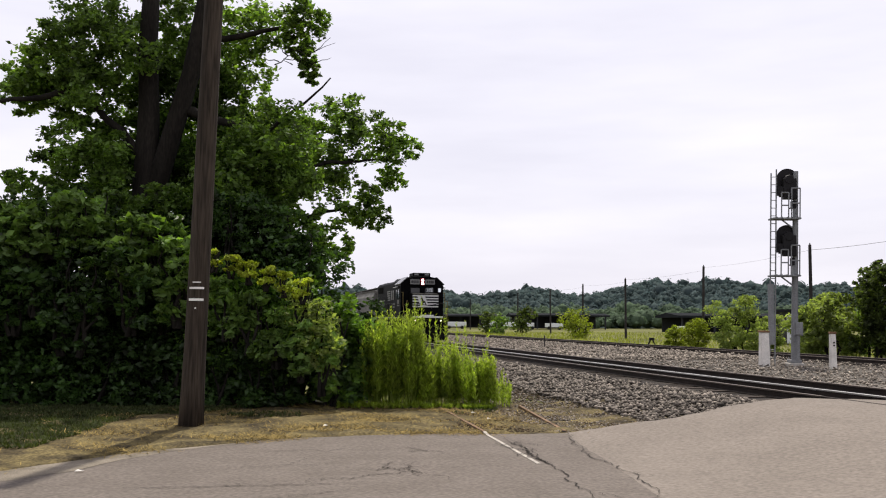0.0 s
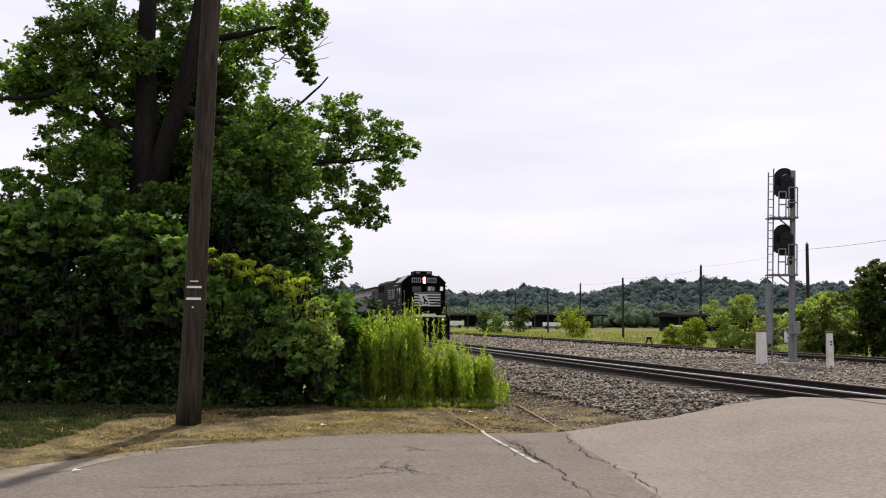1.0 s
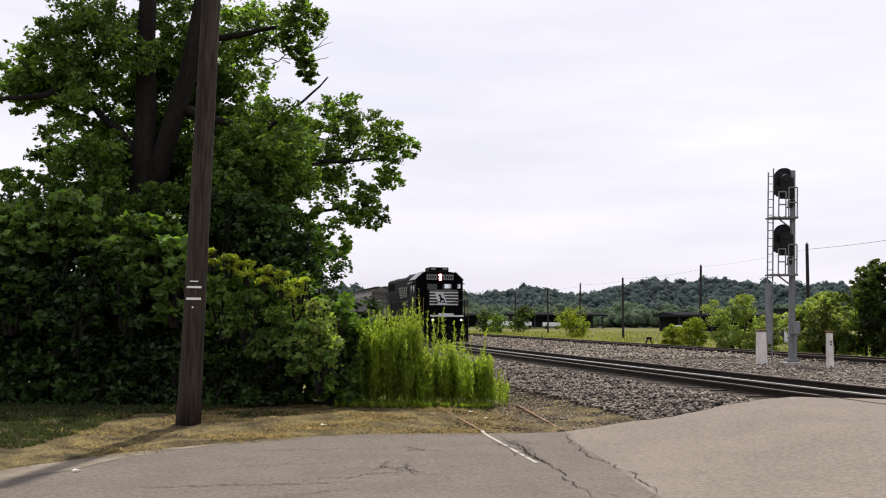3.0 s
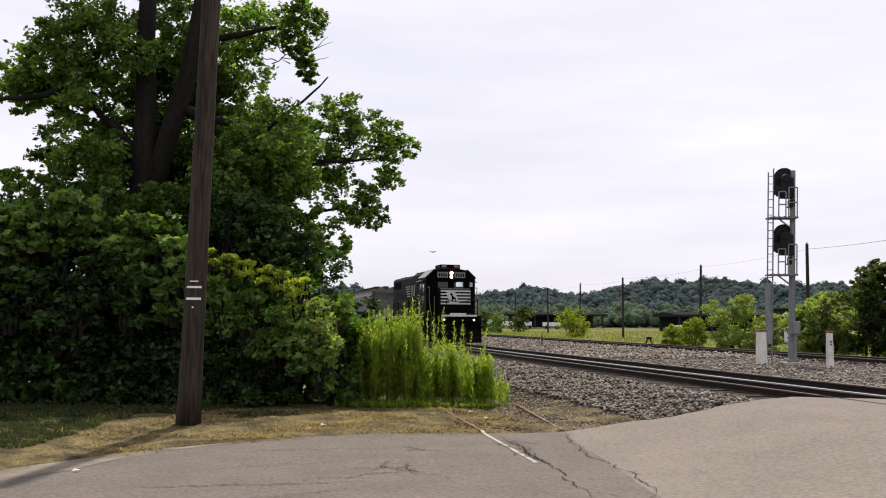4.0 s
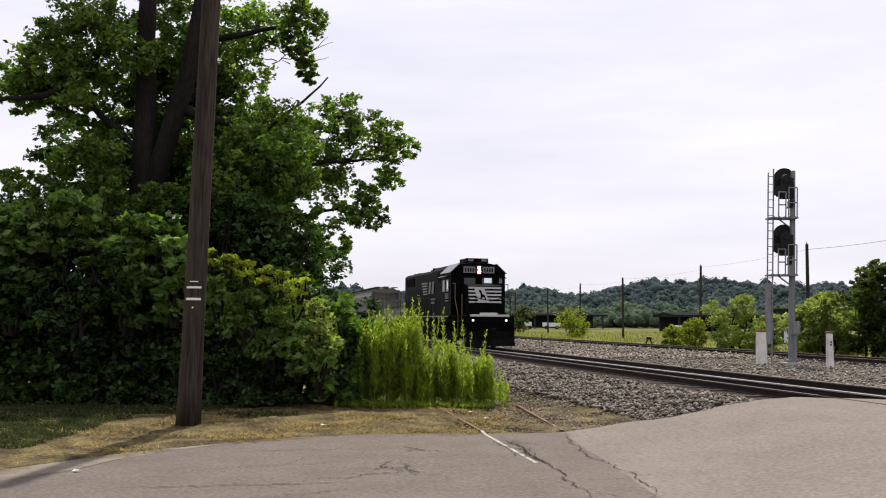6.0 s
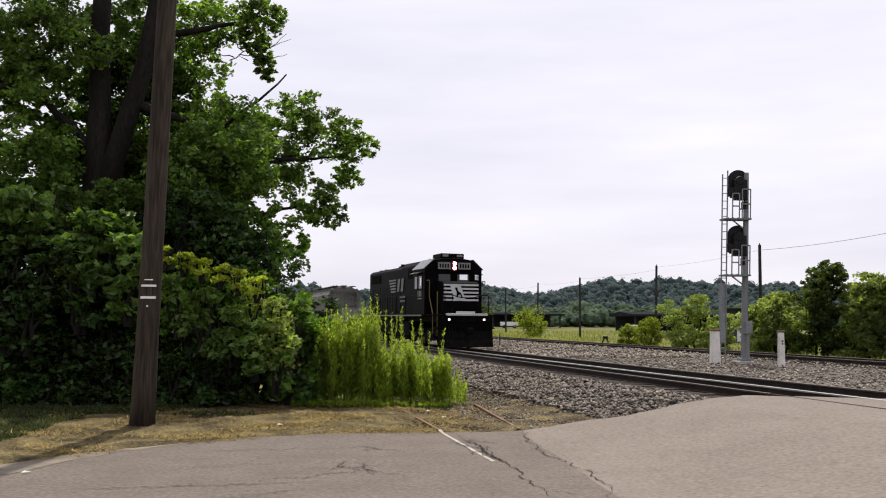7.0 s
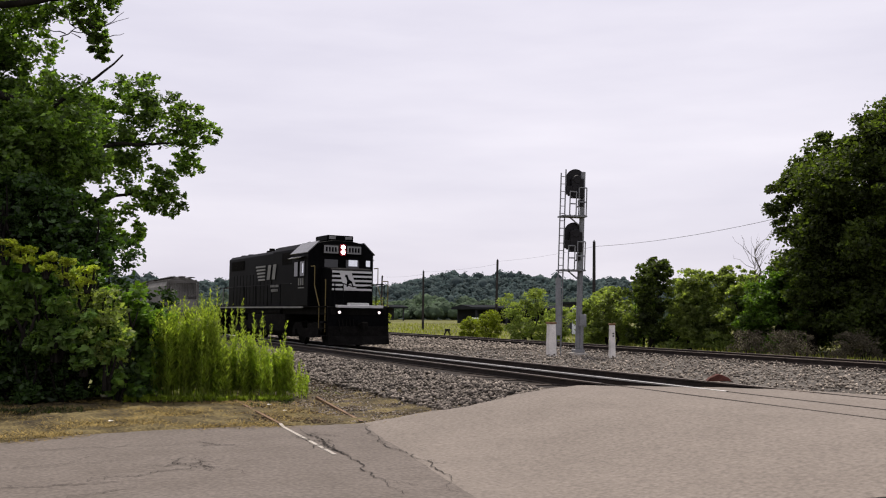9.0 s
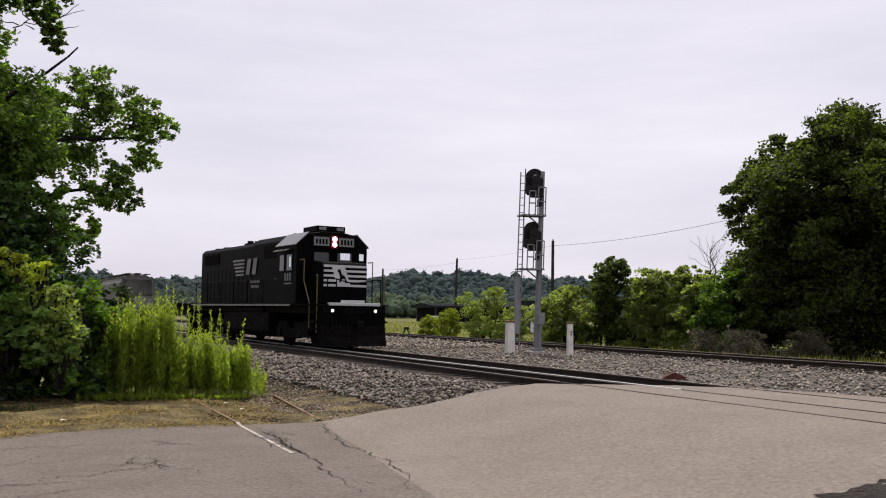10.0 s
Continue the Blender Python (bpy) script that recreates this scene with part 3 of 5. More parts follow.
def build_loco():
    loco = thing("locomotive", "black diesel locomotive with white striped nose and lit headlights", "locomotive")
    # frame, walkway and side sill
    bm = bmesh.new()
    box(bm, (-0.5, 0, 1.48), (16.0, 2.5, 0.34))
    box(bm, (-0.55, 0, 1.64), (15.8, 3.0, 0.05))
    part("frame", bm, M_UNDER, loco, bevel=0.01)
    for sy in (-1, 1):
        bm = bmesh.new()
        box(bm, (-1.3, sy * 1.503, 1.62), (12.6, 0.02, 0.075))
        part("sill_stripe", bm, M_GREYL, loco, "grimy white stripe along the walkway edge")
    # long hood in two heights
    bm = bmesh.new()
    prism(bm, rounded_profile(0.93, 1.66, 4.24, 4.40, 0.76), -7.95, -0.6)
    part("long_hood", bm, M_LOCO, loco, bevel=0.03)
    bm = bmesh.new()
    prism(bm, rounded_profile(0.95, 1.66, 4.30, 4.54, 0.70), -0.6, 3.62)
    part("hood_front_section", bm, M_LOCO, loco, bevel=0.03)
    # hood doors, louvres and radiator grilles
    for sy in (-1, 1):
        for i in range(13):
            x = -7.4 + i * 0.56
            if x > -0.9:
                break
            bm = bmesh.new()
            box(bm, (x + 0.24, sy * 0.935, 2.55), (0.5, 0.03, 1.55))
            part("hood_door", bm, M_LOCO, loco, bevel=0.008)
        bm = bmesh.new()
        box(bm, (-6.3, sy * 0.945, 3.85), (2.2, 0.03, 0.5))
        for k in range(6):
            box(bm, (-6.3, sy * 0.965, 3.65 + k * 0.08), (2.1, 0.02, 0.03))
        part("radiator_grille", bm, M_UNDER, loco)
        bm = bmesh.new()
        box(bm, (1.9, sy * 0.962, 3.9), (2.2, 0.03, 0.55))
        part("intake_grille", bm, M_UNDER, loco)
    # roof gear
    for x in (-6.9, -5.7):
        bm = bmesh.new()
        tube(bm, (x, 0, 4.38), (x, 0, 4.48), 0.58, 0.55, 24)
        part("radiator_fan", bm, M_UNDER, loco)
    bm = bmesh.new()
    box(bm, (-3.2, 0, 4.48), (0.9, 0.5, 0.2))
    tube(bm, (-3.5, 0, 4.5), (-3.5, 0, 4.7), 0.13, 0.16)
    tube(bm, (-2.9, 0.1, 4.5), (-2.9, 0.1, 4.66), 0.1, 0.12)
    part("exhaust_stack", bm, M_UNDER, loco, bevel=0.02)
    bm = bmesh.new()
    for i in range(3):
        tube(bm, (1.7, -0.16 + 0.16 * i, 4.62), (2.25, -0.16 + 0.16 * i, 4.62), 0.045, 0.075, 10)
    box(bm, (1.8, 0, 4.57), (0.2, 0.4, 0.1))
    part("air_horn", bm, M_UNDER, loco)
    # cab
    bm = bmesh.new()
    prism(bm, [(-1.53, 1.66), (1.53, 1.66), (1.53, 3.96), (1.02, 4.42), (0.45, 4.52), (-0.45, 4.52), (-1.02, 4.42), (-1.53, 3.96)], 3.6, 5.6)
    cab = part("cab", bm, M_LOCO, loco, bevel=0.035)
    for sy in (-1, 1):
        bm = bmesh.new()
        vs = [(3.56, sy * 1.58, 3.94), (5.62, sy * 1.58, 3.94), (5.62, sy * 1.03, 4.45), (3.56, sy * 1.03, 4.45)]
        lo = [bm.verts.new(v) for v in vs]
        hi = [bm.verts.new((v[0], v[1] + sy * 0.02, v[2] + 0.03)) for v in vs]
        bm.faces.new(lo)
        bm.faces.new(hi)
        for k in range(4):
            bm.faces.new((lo[k], lo[(k + 1) % 4], hi[(k + 1) % 4], hi[k]))
        part("roof_slope", bm, M_ROOF, cab, "sloping cab roof sheet with a sheen, skylight put into its paler paint")
        bm = bmesh.new()
        box(bm, (4.45, sy * 1.66, 3.78), (1.35, 0.26, 0.03), Euler((sy * -0.35, 0, 0)).to_quaternion())
        part("sunshade", bm, M_ROOF, cab)
        for x, w in ((4.2, 0.42), (4.95, 0.5)):
            bm = bmesh.new()
            box(bm, (x, sy * 1.535, 3.28), (w + 0.1, 0.03, 0.72))
            part("window_frame", bm, M_LOCO, cab, bevel=0.01)
            bm = bmesh.new()
            box(bm, (x, sy * 1.55, 3.28), (w, 0.02, 0.62))
            part("side_window", bm, M_DARKGL, cab)
        bm = bmesh.new()
        box(bm, (5.05, sy * 1.562, 3.3), (0.12, 0.012, 0.4))
        part("mirror_pane", bm, M_GLASS, cab, "slim mirror-bright strip on the side window")
        bm = bmesh.new()
        for k in range(3):
            box(bm, (4.55 + 0.24 * k, sy * 1.54, 2.72), (0.13, 0.02, 0.3))
        box(bm, (4.8, sy * 1.538, 2.46), (0.7, 0.015, 0.05))
        part("cab_number", bm, M_GREYL, cab, "pale block marking on the cab side")
    # windshields
    for sy, w in ((-1, 0.62), (1, 0.62)):
        bm = bmesh.new()
        box(bm, (5.61, sy * 0.5, 3.52), (0.03, w + 0.1, 0.44))
        part("windshield_frame", bm, M_LOCO, cab, bevel=0.01)
        bm = bmesh.new()
        box(bm, (5.63, sy * 0.5, 3.52), (0.02, w, 0.34))
        part("windshield", bm, M_DARKGL, cab)
    # mirror plates added for the bright sky seen through the cab
    for y, w in ((0.52, 0.42), (1.24, 0.2)):
        bm = bmesh.new()
        box(bm, (5.645, y, 3.56), (0.012, w, 0.27))
        part("mirror_pane", bm, M_GLASS, cab, "mirror plate on the cab front, added for sky seen through the cab")
    # number boards and headlight
    bm = bmesh.new()
    box(bm, (5.64, 0, 4.12), (0.12, 1.86, 0.42))
    part("number_board_housing", bm, M_LOCO, cab, bevel=0.02)
    for sy in (-1, 1):
        bm = bmesh.new()
        box(bm, (5.705, sy * 0.54, 4.12), (0.02, 0.66, 0.34))
        part("number_board", bm, M_BOARD, cab, "grey lit number board")
        bm = bmesh.new()
        for k in range(4):
            box(bm, (5.717, sy * 0.54 - 0.21 + 0.14 * k, 4.12), (0.012, 0.08, 0.2))
        part("number_bars", bm, M_LOCO, cab)
    bm = bmesh.new()
    box(bm, (5.72, 0, 4.12), (0.06, 0.28, 0.5))
    part("headlight_housing", bm, M_RED, cab, "dull red headlight surround", bevel=0.05)
    for z in (4.01, 4.23):
        bm = bmesh.new()
        tube(bm, (5.75, 0, z), (5.77, 0, z), 0.09, n=18)
        part("headlight", bm, M_LAMP, cab, "glowing headlight lens")
    bm = bmesh.new()
    box(bm, (4.75, 0.0, 4.64), (1.35, 1.25, 0.26))
    part("roof_unit", bm, M_LOCO, cab, "black roof air unit", bevel=0.04)
    for sy in (-1, 1):
        bm = bmesh.new()
        box(bm, (5.43, sy * 0.38, 4.66), (0.02, 0.3, 0.12))
        part("roof_unit_grille", bm, M_BOARD, cab)
    # short nose with stripes
    bm = bmesh.new()
    extrude_xz(bm, [(5.6, 1.66), (6.75, 1.66), (6.75, 3.16), (6.62, 3.28), (5.6, 3.36)], -0.95, 0.95)
    nose = part("nose", bm, M_LOCO, loco, bevel=0.05)
    X = 6.757
    for i in range(5):
        z = 3.12 - 0.185 * i
        segs = ((-0.91, 0.02 - 0.055 * i), (0.52 - 0.055 * i, 0.91)) if 0 < i < 4 else ((-0.91, 0.91),)
        for y0, y1 in segs:
            bm = bmesh.new()
            box(bm, (X, -(y0 + y1) / 2, z), (0.012, y1 - y0, 0.088))
            part("nose_stripe", bm, M_WHITE, nose)
    # white slanted emblem field with a dark plain shape on it
    bm = bmesh.new()
    vs = [bm.verts.new((X + 0.002, -y, z)) for y, z in ((-0.24, 2.34), (0.34, 2.34), (0.60, 3.16), (0.06, 3.16))]
    bm.faces.new(vs)
    ret = bmesh.ops.extrude_face_region(bm, geom=bm.faces[:])
    for v in [g for g in ret["geom"] if isinstance(g, bmesh.types.BMVert)]:
        v.co.x += 0.008
    part("emblem_field", bm, M_WHITE, nose)
    bm = bmesh.new()
    vs = [bm.verts.new((X + 0.014, -y, z)) for y, z in [(0.12 + (y - 0.12) * 0.72, 2.76 + (z - 2.76) * 0.85) for y, z in ((-0.16, 2.42), (-0.06, 2.42), (0.02, 2.62), (0.16, 2.60), (0.24, 2.44), (0.32, 2.46), (0.28, 2.72), (0.36, 2.92), (0.44, 2.92), (0.40, 3.04), (0.26, 3.04), (0.18, 2.82), (-0.02, 2.72))]]
    bm.faces.new(vs)
    ret = bmesh.ops.extrude_face_region(bm, geom=bm.faces[:])
    for v in [g for g in ret["geom"] if isinstance(g, bmesh.types.BMVert)]:
        v.co.x += 0.006
    part("emblem_shape", bm, M_LOCO, nose)
    # emblem on the long hood: slanted bars and a block
    for sy in (-1, 1):
        for i in range(5):
            bm = bmesh.new()
            box(bm, (-2.35 + 0.05 * i, sy * 0.982, 3.66 - 0.165 * i), (1.5 - 0.12 * i, 0.012, 0.085))
            part("hood_stripe", bm, M_HOODW, loco)
        for x, w in ((-1.05, 0.44), (-0.30, 0.44)):
            bm = bmesh.new()
            extrude_xz(bm, [(x - w / 2 - 0.1, 2.98), (x + w / 2 - 0.1, 2.98), (x + w / 2 + 0.1, 3.70), (x - w / 2 + 0.1, 3.70)], sy * 0.978, sy * 0.990)
            part("hood_emblem", bm, M_GREYL, loco, "pale slanted block of the hood emblem")
        for x, w, z in ((-0.2, 1.2, 2.66), (-0.2, 1.0, 2.44)):
            bm = bmesh.new()
            for k in range(6):
                box(bm, (x - w / 2 + w * (k + 0.5) / 6, sy * 0.984, z), (w / 9, 0.012, 0.13))
            part("hood_number", bm, M_GREYL, loco, "small pale block marking")
        bm = bmesh.new()
        box(bm, (-2.3, sy * 0.955, 2.72), (10.6, 0.012, 0.022))
        part("hood_line", bm, M_GREYL, loco)
    # pilot, plow, porch edge, ditch lights, coupler; both ends
    for e in (1, -1):
        def fx(v):
            return v - 1.0 if e > 0 else v + 0.15
        bm = bmesh.new()
        box(bm, (e * fx(8.42), 0, 1.0), (0.10, 2.76, 1.3))
        box(bm, (e * fx(8.15), 1.28, 1.0), (0.5, 0.5, 0.06))
        box(bm, (e * fx(8.15), -1.28, 1.0), (0.5, 0.5, 0.06))
        part("pilot", bm, M_LOCO, loco, bevel=0.02)
        bm = bmesh.new()
        prof = [(0.0, 0.1), (0.42, 0.1), (0.2, 0.45), (0.1, 0.85), (0.0, 0.85)]
        for sy in (-1, 1):
            a = [bm.verts.new((e * (fx(8.45) + x + 0.12), 0, z)) for x, z in prof]
            b = [bm.verts.new((e * (fx(8.45) + x * 0.5), sy * 1.36, z)) for x, z in prof]
            for k in range(len(prof)):
                bm.faces.new((a[k], a[(k + 1) % 5], b[(k + 1) % 5], b[k]))
            bm.faces.new(b)
        part("plow", bm, M_UNDER, loco)
        bm = bmesh.new()
        tube(bm, (e * fx(8.45), 0, 0.88), (e * fx(8.95), 0, 0.88), 0.1)
        box(bm, (e * fx(8.98), 0.03, 0.88), (0.26, 0.26, 0.3))
        part("coupler", bm, M_UNDER, loco, bevel=0.03)
        bm = bmesh.new()
        for k in range(5):
            y = -0.9 + 0.16 * k
            path_tube(bm, [(e * fx(8.5), y, 1.15), (e * fx(8.62), y, 0.8), (e * fx(8.58), y + 0.03, 0.55)], [0.025] * 3, 6)
        part("air_hoses", bm, M_UNDER, loco)
    bm = bmesh.new()
    box(bm, (7.55, 0, 1.66), (0.30, 2.06, 0.11))
    part("porch_edge", bm, M_WHITE, loco, "white-painted porch edge", bevel=0.015)
    bm = bmesh.new()
    box(bm, (7.52, -0.05, 1.76), (0.24, 0.9, 0.1))
    part("porch_step", bm, M_WHITE, loco, bevel=0.015)
    for sy in (-1, 1):
        bm = bmesh.new()
        tube(bm, (7.46, sy * 0.9, 1.42), (7.56, sy * 0.9, 1.42), 0.12, n=16)
        lamp = part("ditch_light", bm, M_LOCO, loco)
        bm = bmesh.new()
        tube(bm, (7.562, sy * 0.9, 1.42), (7.58, sy * 0.9, 1.42), 0.06, n=16)
        part("lens", bm, M_DITCH, lamp, "glowing ditch light lens")
        # corner handrails and steps
        handrail(loco, [(7.3, sy * 1.42, 0.6), (7.3, sy * 1.42, 2.75), (6.95, sy * 1.3, 2.75)], 0.022, M_YELLOW)
        handrail(loco, [(6.75, sy * 1.47, 0.75), (6.75, sy * 1.47, 1.7), (6.2, sy * 1.47, 2.55), (6.2, sy * 1.47, 3.35), (5.8, sy * 1.47, 3.35)], 0.022, M_YELLOW)
        handrail(loco, [(7.55, sy * 1.12, 1.7), (7.55, sy * 1.12, 2.6), (7.55, sy * 0.75, 2.6), (7.55, sy * 0.75, 1.7)], 0.024, M_LOCO)
        handrail(loco, [(7.55, sy * 0.75, 2.6), (7.55, sy * 0.4, 2.5), (7.55, 0.0, 2.46)], 0.022, M_LOCO, "end_rail")
        for x in (-7.0, -5.2, -3.4, -1.6, 0.2, 2.0):
            handrail(loco, [(x, sy * 1.46, 1.66), (x, sy * 1.46, 2.68)], 0.018, M_LOCO, "stanchion")
        handrail(loco, [(-7.9, sy * 1.46, 2.68), (3.2, sy * 1.46, 2.68)], 0.018)
        handrail(loco, [(-8.4, sy * 1.45, 0.6), (-8.4, sy * 1.45, 2.7), (-8.0, sy * 1.4, 2.7)], 0.026, M_GREYL)
        bm = bmesh.new()
        for k in range(4):
            box(bm, (7.05, sy * 1.34, 0.45 + 0.3 * k), (0.6, 0.28, 0.03))
        part("steps", bm, M_UNDER, loco)
    handrail(loco, [(-8.4, -1.1, 1.7), (-8.4, -1.1, 2.7), (-8.4, 1.1, 2.7), (-8.4, 1.1, 1.7)], 0.022, M_GREYL)
    # tank and air reservoirs
    bm = bmesh.new()
    prism(bm, [(-1.1, 0.3), (1.1, 0.3), (1.42, 0.55), (1.42, 1.3), (-1.42, 1.3), (-1.42, 0.55)], -2.9, 2.6)
    part("fuel_tank", bm, M_UNDER, loco, bevel=0.05)
    for sy in (-1, 1):
        bm = bmesh.new()
        tube(bm, (-2.4, sy * 1.25, 1.42), (1.8, sy * 1.25, 1.42), 0.15, n=14)
        part("air_reservoir", bm, M_UNDER, loco, smooth=False)
    return loco, bogie(loco, 4.6) + bogie(loco, -5.1)


def build_hopper():
    car = thing("hopper_car", "grey covered hopper car with rounded sides", "hopper car", "hopper cars")
    half = 6.6
    side = [(-1.25, 1.2), (1.25, 1.2), (1.5, 1.7), (1.56, 2.4), (1.5, 3.1), (1.25, 3.55), (0.75, 3.75), (-0.75, 3.75), (-1.25, 3.55), (-1.5, 3.1), (-1.56, 2.4), (-1.5, 1.7)]
    bm = bmesh.new()
    prism(bm, side, -half + 0.6, half - 0.6)
    part("body", bm, M_HOPPER, car, bevel=0.05)
    for e in (-1, 1):
        # slope sheet and end frame
        bm = bmesh.new()
        a = [bm.verts.new((e * (half - 0.6), y, z)) for y, z in ((-1.3, 3.5), (1.3, 3.5), (1.4, 2.1), (-1.4, 2.1))]
        b = [bm.verts.new((e * (half - 1.6), y, z)) for y, z in ((-1.2, 1.3), (1.2, 1.3))]
        bm.faces.new((a[0], a[1], a[2], a[3]))
        bm.faces.new((a[3], a[2], b[1], b[0]))
        bm.faces.new((a[0], a[3], b[0]))
        bm.faces.new((a[1], a[2], b[1]))
        part("slope_sheet", bm, M_HOPDK, car)
        for sy in (-1, 1):
            bm = bmesh.new()
            box(bm, (e * half, sy * 1.4, 2.2), (0.12, 0.12, 2.5))
            part("corner_post", bm, M_HOPDK, car, bevel=0.01)
            bm = bmesh.new()
            for k in range(7):
                box(bm, (e * (half + 0.07), sy * 1.15, 1.4 + 0.3 * k), (0.03, 0.45, 0.03))
            part("end_ladder", bm, M_HOPDK, car)
        bm = bmesh.new()
        box(bm, (e * half, 0, 3.42), (0.1, 2.8, 0.12))
        part("end_rail", bm, M_HOPDK, car)
        bm = bmesh.new()
        box(bm, (e * (half - 0.2), 0, 1.15), (0.9, 2.6, 0.2))
        part("end_sill", bm, M_HOPDK, car)
        bm = bmesh.new()
        box(bm, (e * (half + 0.5), 0, 0.9), (0.9, 0.3, 0.3))
        part("coupler", bm, M_HOPDK, car)
    bm = bmesh.new()
    box(bm, (0, 0, 3.82), (half * 2 - 0.4, 0.5, 0.1))
    for sy in (-1, 1):
        box(bm, (0, sy * 0.85, 3.8), (half * 2, 0.45, 0.05))
    part("running_board", bm, M_HOPDK, car)
    for sy in (-1, 1):
        bm = bmesh.new()
        prism(bm, [(sy * 1.27, 3.5), (sy * 1.34, 3.5), (sy * 1.34, 3.62), (sy * 1.27, 3.62)], -half + 0.4, half - 0.4)
        part("roof_edge", bm, M_HOPDK, car)
        bm = bmesh.new()
        prism(bm, [(sy * 1.2, 1.12), (sy * 1.42, 1.12), (sy * 1.42, 1.32), (sy * 1.2, 1.32)], -half + 0.3, half - 0.3)
        part("side_sill", bm, M_HOPDK, car)
    for k in range(3):
        bm = bmesh.new()
        x = -4.2 + 4.2 * k
        prism(bm, [(-1.2, 1.3), (1.2, 1.3), (0.4, 0.5), (-0.4, 0.5)], x - 1.1, x + 1.1)
        part("discharge_chute", bm, M_HOPDK, car)
    return car, bogie(car, 4.9, spread=0.9, wheel=0.42) + bogie(car, -4.9, spread=0.9, wheel=0.42)


loco, loco_axles = build_loco()
# hopper cars standing on the track behind
siding = thing("railway_track", "short length of track under the standing hopper cars", "railway track")
HO = 1.83
for sgn in (-1, 1):
    rail(siding, on_track(85.5, HO + sgn * G2), on_track(140, HO + sgn * G2), M_DULL)
for k in range(3):
    hopper = build_hopper()[0]
    p = on_track(93.0 + 15.0 * k, HO)
    hopper.matrix_world = pose(p.x, p.y, 0, 0, 0, -76.5) @ Matrix.Diagonal((1, 1, 1.2, 1))


# ---- signal, bollards, poles ----
def build_signal():
    sig = thing("railway_signal", "galvanised signal mast with two black signal heads seen from behind", "railway signal")
    yl, gz = 34.4, -0.22
    xl, xr = 12.28, 13.2
    lean = 0.030
    def at_(x, z, dy=0.0):
        return (x + lean * (z - gz), yl + dy, z)
    bm = bmesh.new()
    box(bm, (xr, yl, gz + 0.06), (0.55, 0.55, 0.16))
    part("footing", bm, M_PAD, sig, "concrete footing", bevel=0.03)
    bm = bmesh.new()
    tube(bm, at_(xr, gz + 0.05), at_(xr, 7.22), 0.13, 0.095, 16)
    part("mast", bm, M_GALV, sig, smooth=False)
    bm = bmesh.new()
    box(bm, (xr, yl, gz + 0.2), (0.42, 0.42, 0.12))
    for sx in (-1, 1):
        for sy in (-1, 1):
            tube(bm, (xr + 0.15 * sx, yl + 0.15 * sy, gz + 0.1), (xr + 0.15 * sx, yl + 0.15 * sy, gz + 0.36), 0.022, n=6)
    part("base_casting", bm, M_GALV, sig, bevel=0.02)
    # ladder with a wide lower guard panel
    part("ladder_guard", _box_bm((xl + 0.06 + 0.018, yl - 0.02, 1.75), (0.22, 0.04, 2.3)), M_GALV, sig, "grey ladder guard plate")
    for dx in (0.0, 0.2):
        bm = bmesh.new()
        tube(bm, at_(xl - 0.02 + dx, gz), at_(xl - 0.02 + dx, 7.15 if dx == 0 else 7.3), 0.028, n=6)
        part("ladder_stile", bm, M_GALV, sig)
    for k in range(24):
        z = 0.1 + 0.3 * k
        bm = bmesh.new()
        tube(bm, at_(xl - 0.02, z), at_(xl + 0.18, z), 0.016, n=6)
        part("rung", bm, M_GALV, sig)
    for zb in (5.38, 3.2):
        # platform, brace, rails
        bm = bmesh.new()
        box(bm, at_((xl + xr) / 2 + 0.05, zb), (1.06, 0.6, 0.06))
        for k in range(5):
            box(bm, at_(xl + 0.1 + 0.2 * k, zb + 0.035), (0.04, 0.75, 0.02))
        part("platform", bm, M_GALV, sig, bevel=0.008)
        bm = bmesh.new()
        tube(bm, at_(xl + 0.4, zb - 0.03), at_(xr, zb - 0.42), 0.03, n=6)
        part("brace", bm, M_GALV, sig)
        for x0, x1, z0, z1 in ((xl + 0.28, xl + 0.55, zb, zb + 0.98), (xl + 0.66, xl + 0.98, zb, zb + 1.15)):
            bm = bmesh.new()
            for a, b in (((x0, z0), (x0, z1)), ((x1, z0), (x1, z1)), ((x0, z1), (x1, z1)), ((x0, (z0 + z1) / 2), (x1, (z0 + z1) / 2))):
                tube(bm, at_(a[0], a[1], -0.3), at_(b[0], b[1], -0.3), 0.026, n=6)
            part("platform_rail", bm, M_GALV, sig)
        bm = bmesh.new()
        box(bm, at_(xl + 0.86, zb + 0.55, 0.0), (0.2, 0.2, 0.28))
        tube(bm, at_(xl + 0.7, zb + 0.4), at_(xl + 0.95, zb + 0.6), 0.03, n=6)
        part("bracket", bm, M_SIGBLK, sig)
        # head: round-topped backboard, case and hoods
        bm = bmesh.new()
        prof = [(math.cos(a) * 0.41, zb + 1.55 + math.sin(a) * 0.41) for a in np.linspace(0, math.pi, 18)] + [(-0.41, zb + 1.2), (-0.3, zb + 0.85), (0.3, zb + 0.85), (0.41, zb + 1.2)]
        f = [bm.verts.new((xl + 0.62 + lean * (z - gz) + x, yl + 0.06, z)) for x, z in prof]
        g = [bm.verts.new((v.co.x, yl + 0.10, v.co.z)) for v in f]
        bm.faces.new(f)
        bm.faces.new(g[::-1])
        for k in range(len(f)):
            bm.faces.new((f[k], f[(k + 1) % len(f)], g[(k + 1) % len(f)], g[k]))
        head = part("signal_head", bm, M_SIGBLK, sig, "black round-topped signal head")
        bm = bmesh.new()
        box(bm, at_(xl + 0.66, zb + 1.15, -0.06), (0.5, 0.24, 0.8))
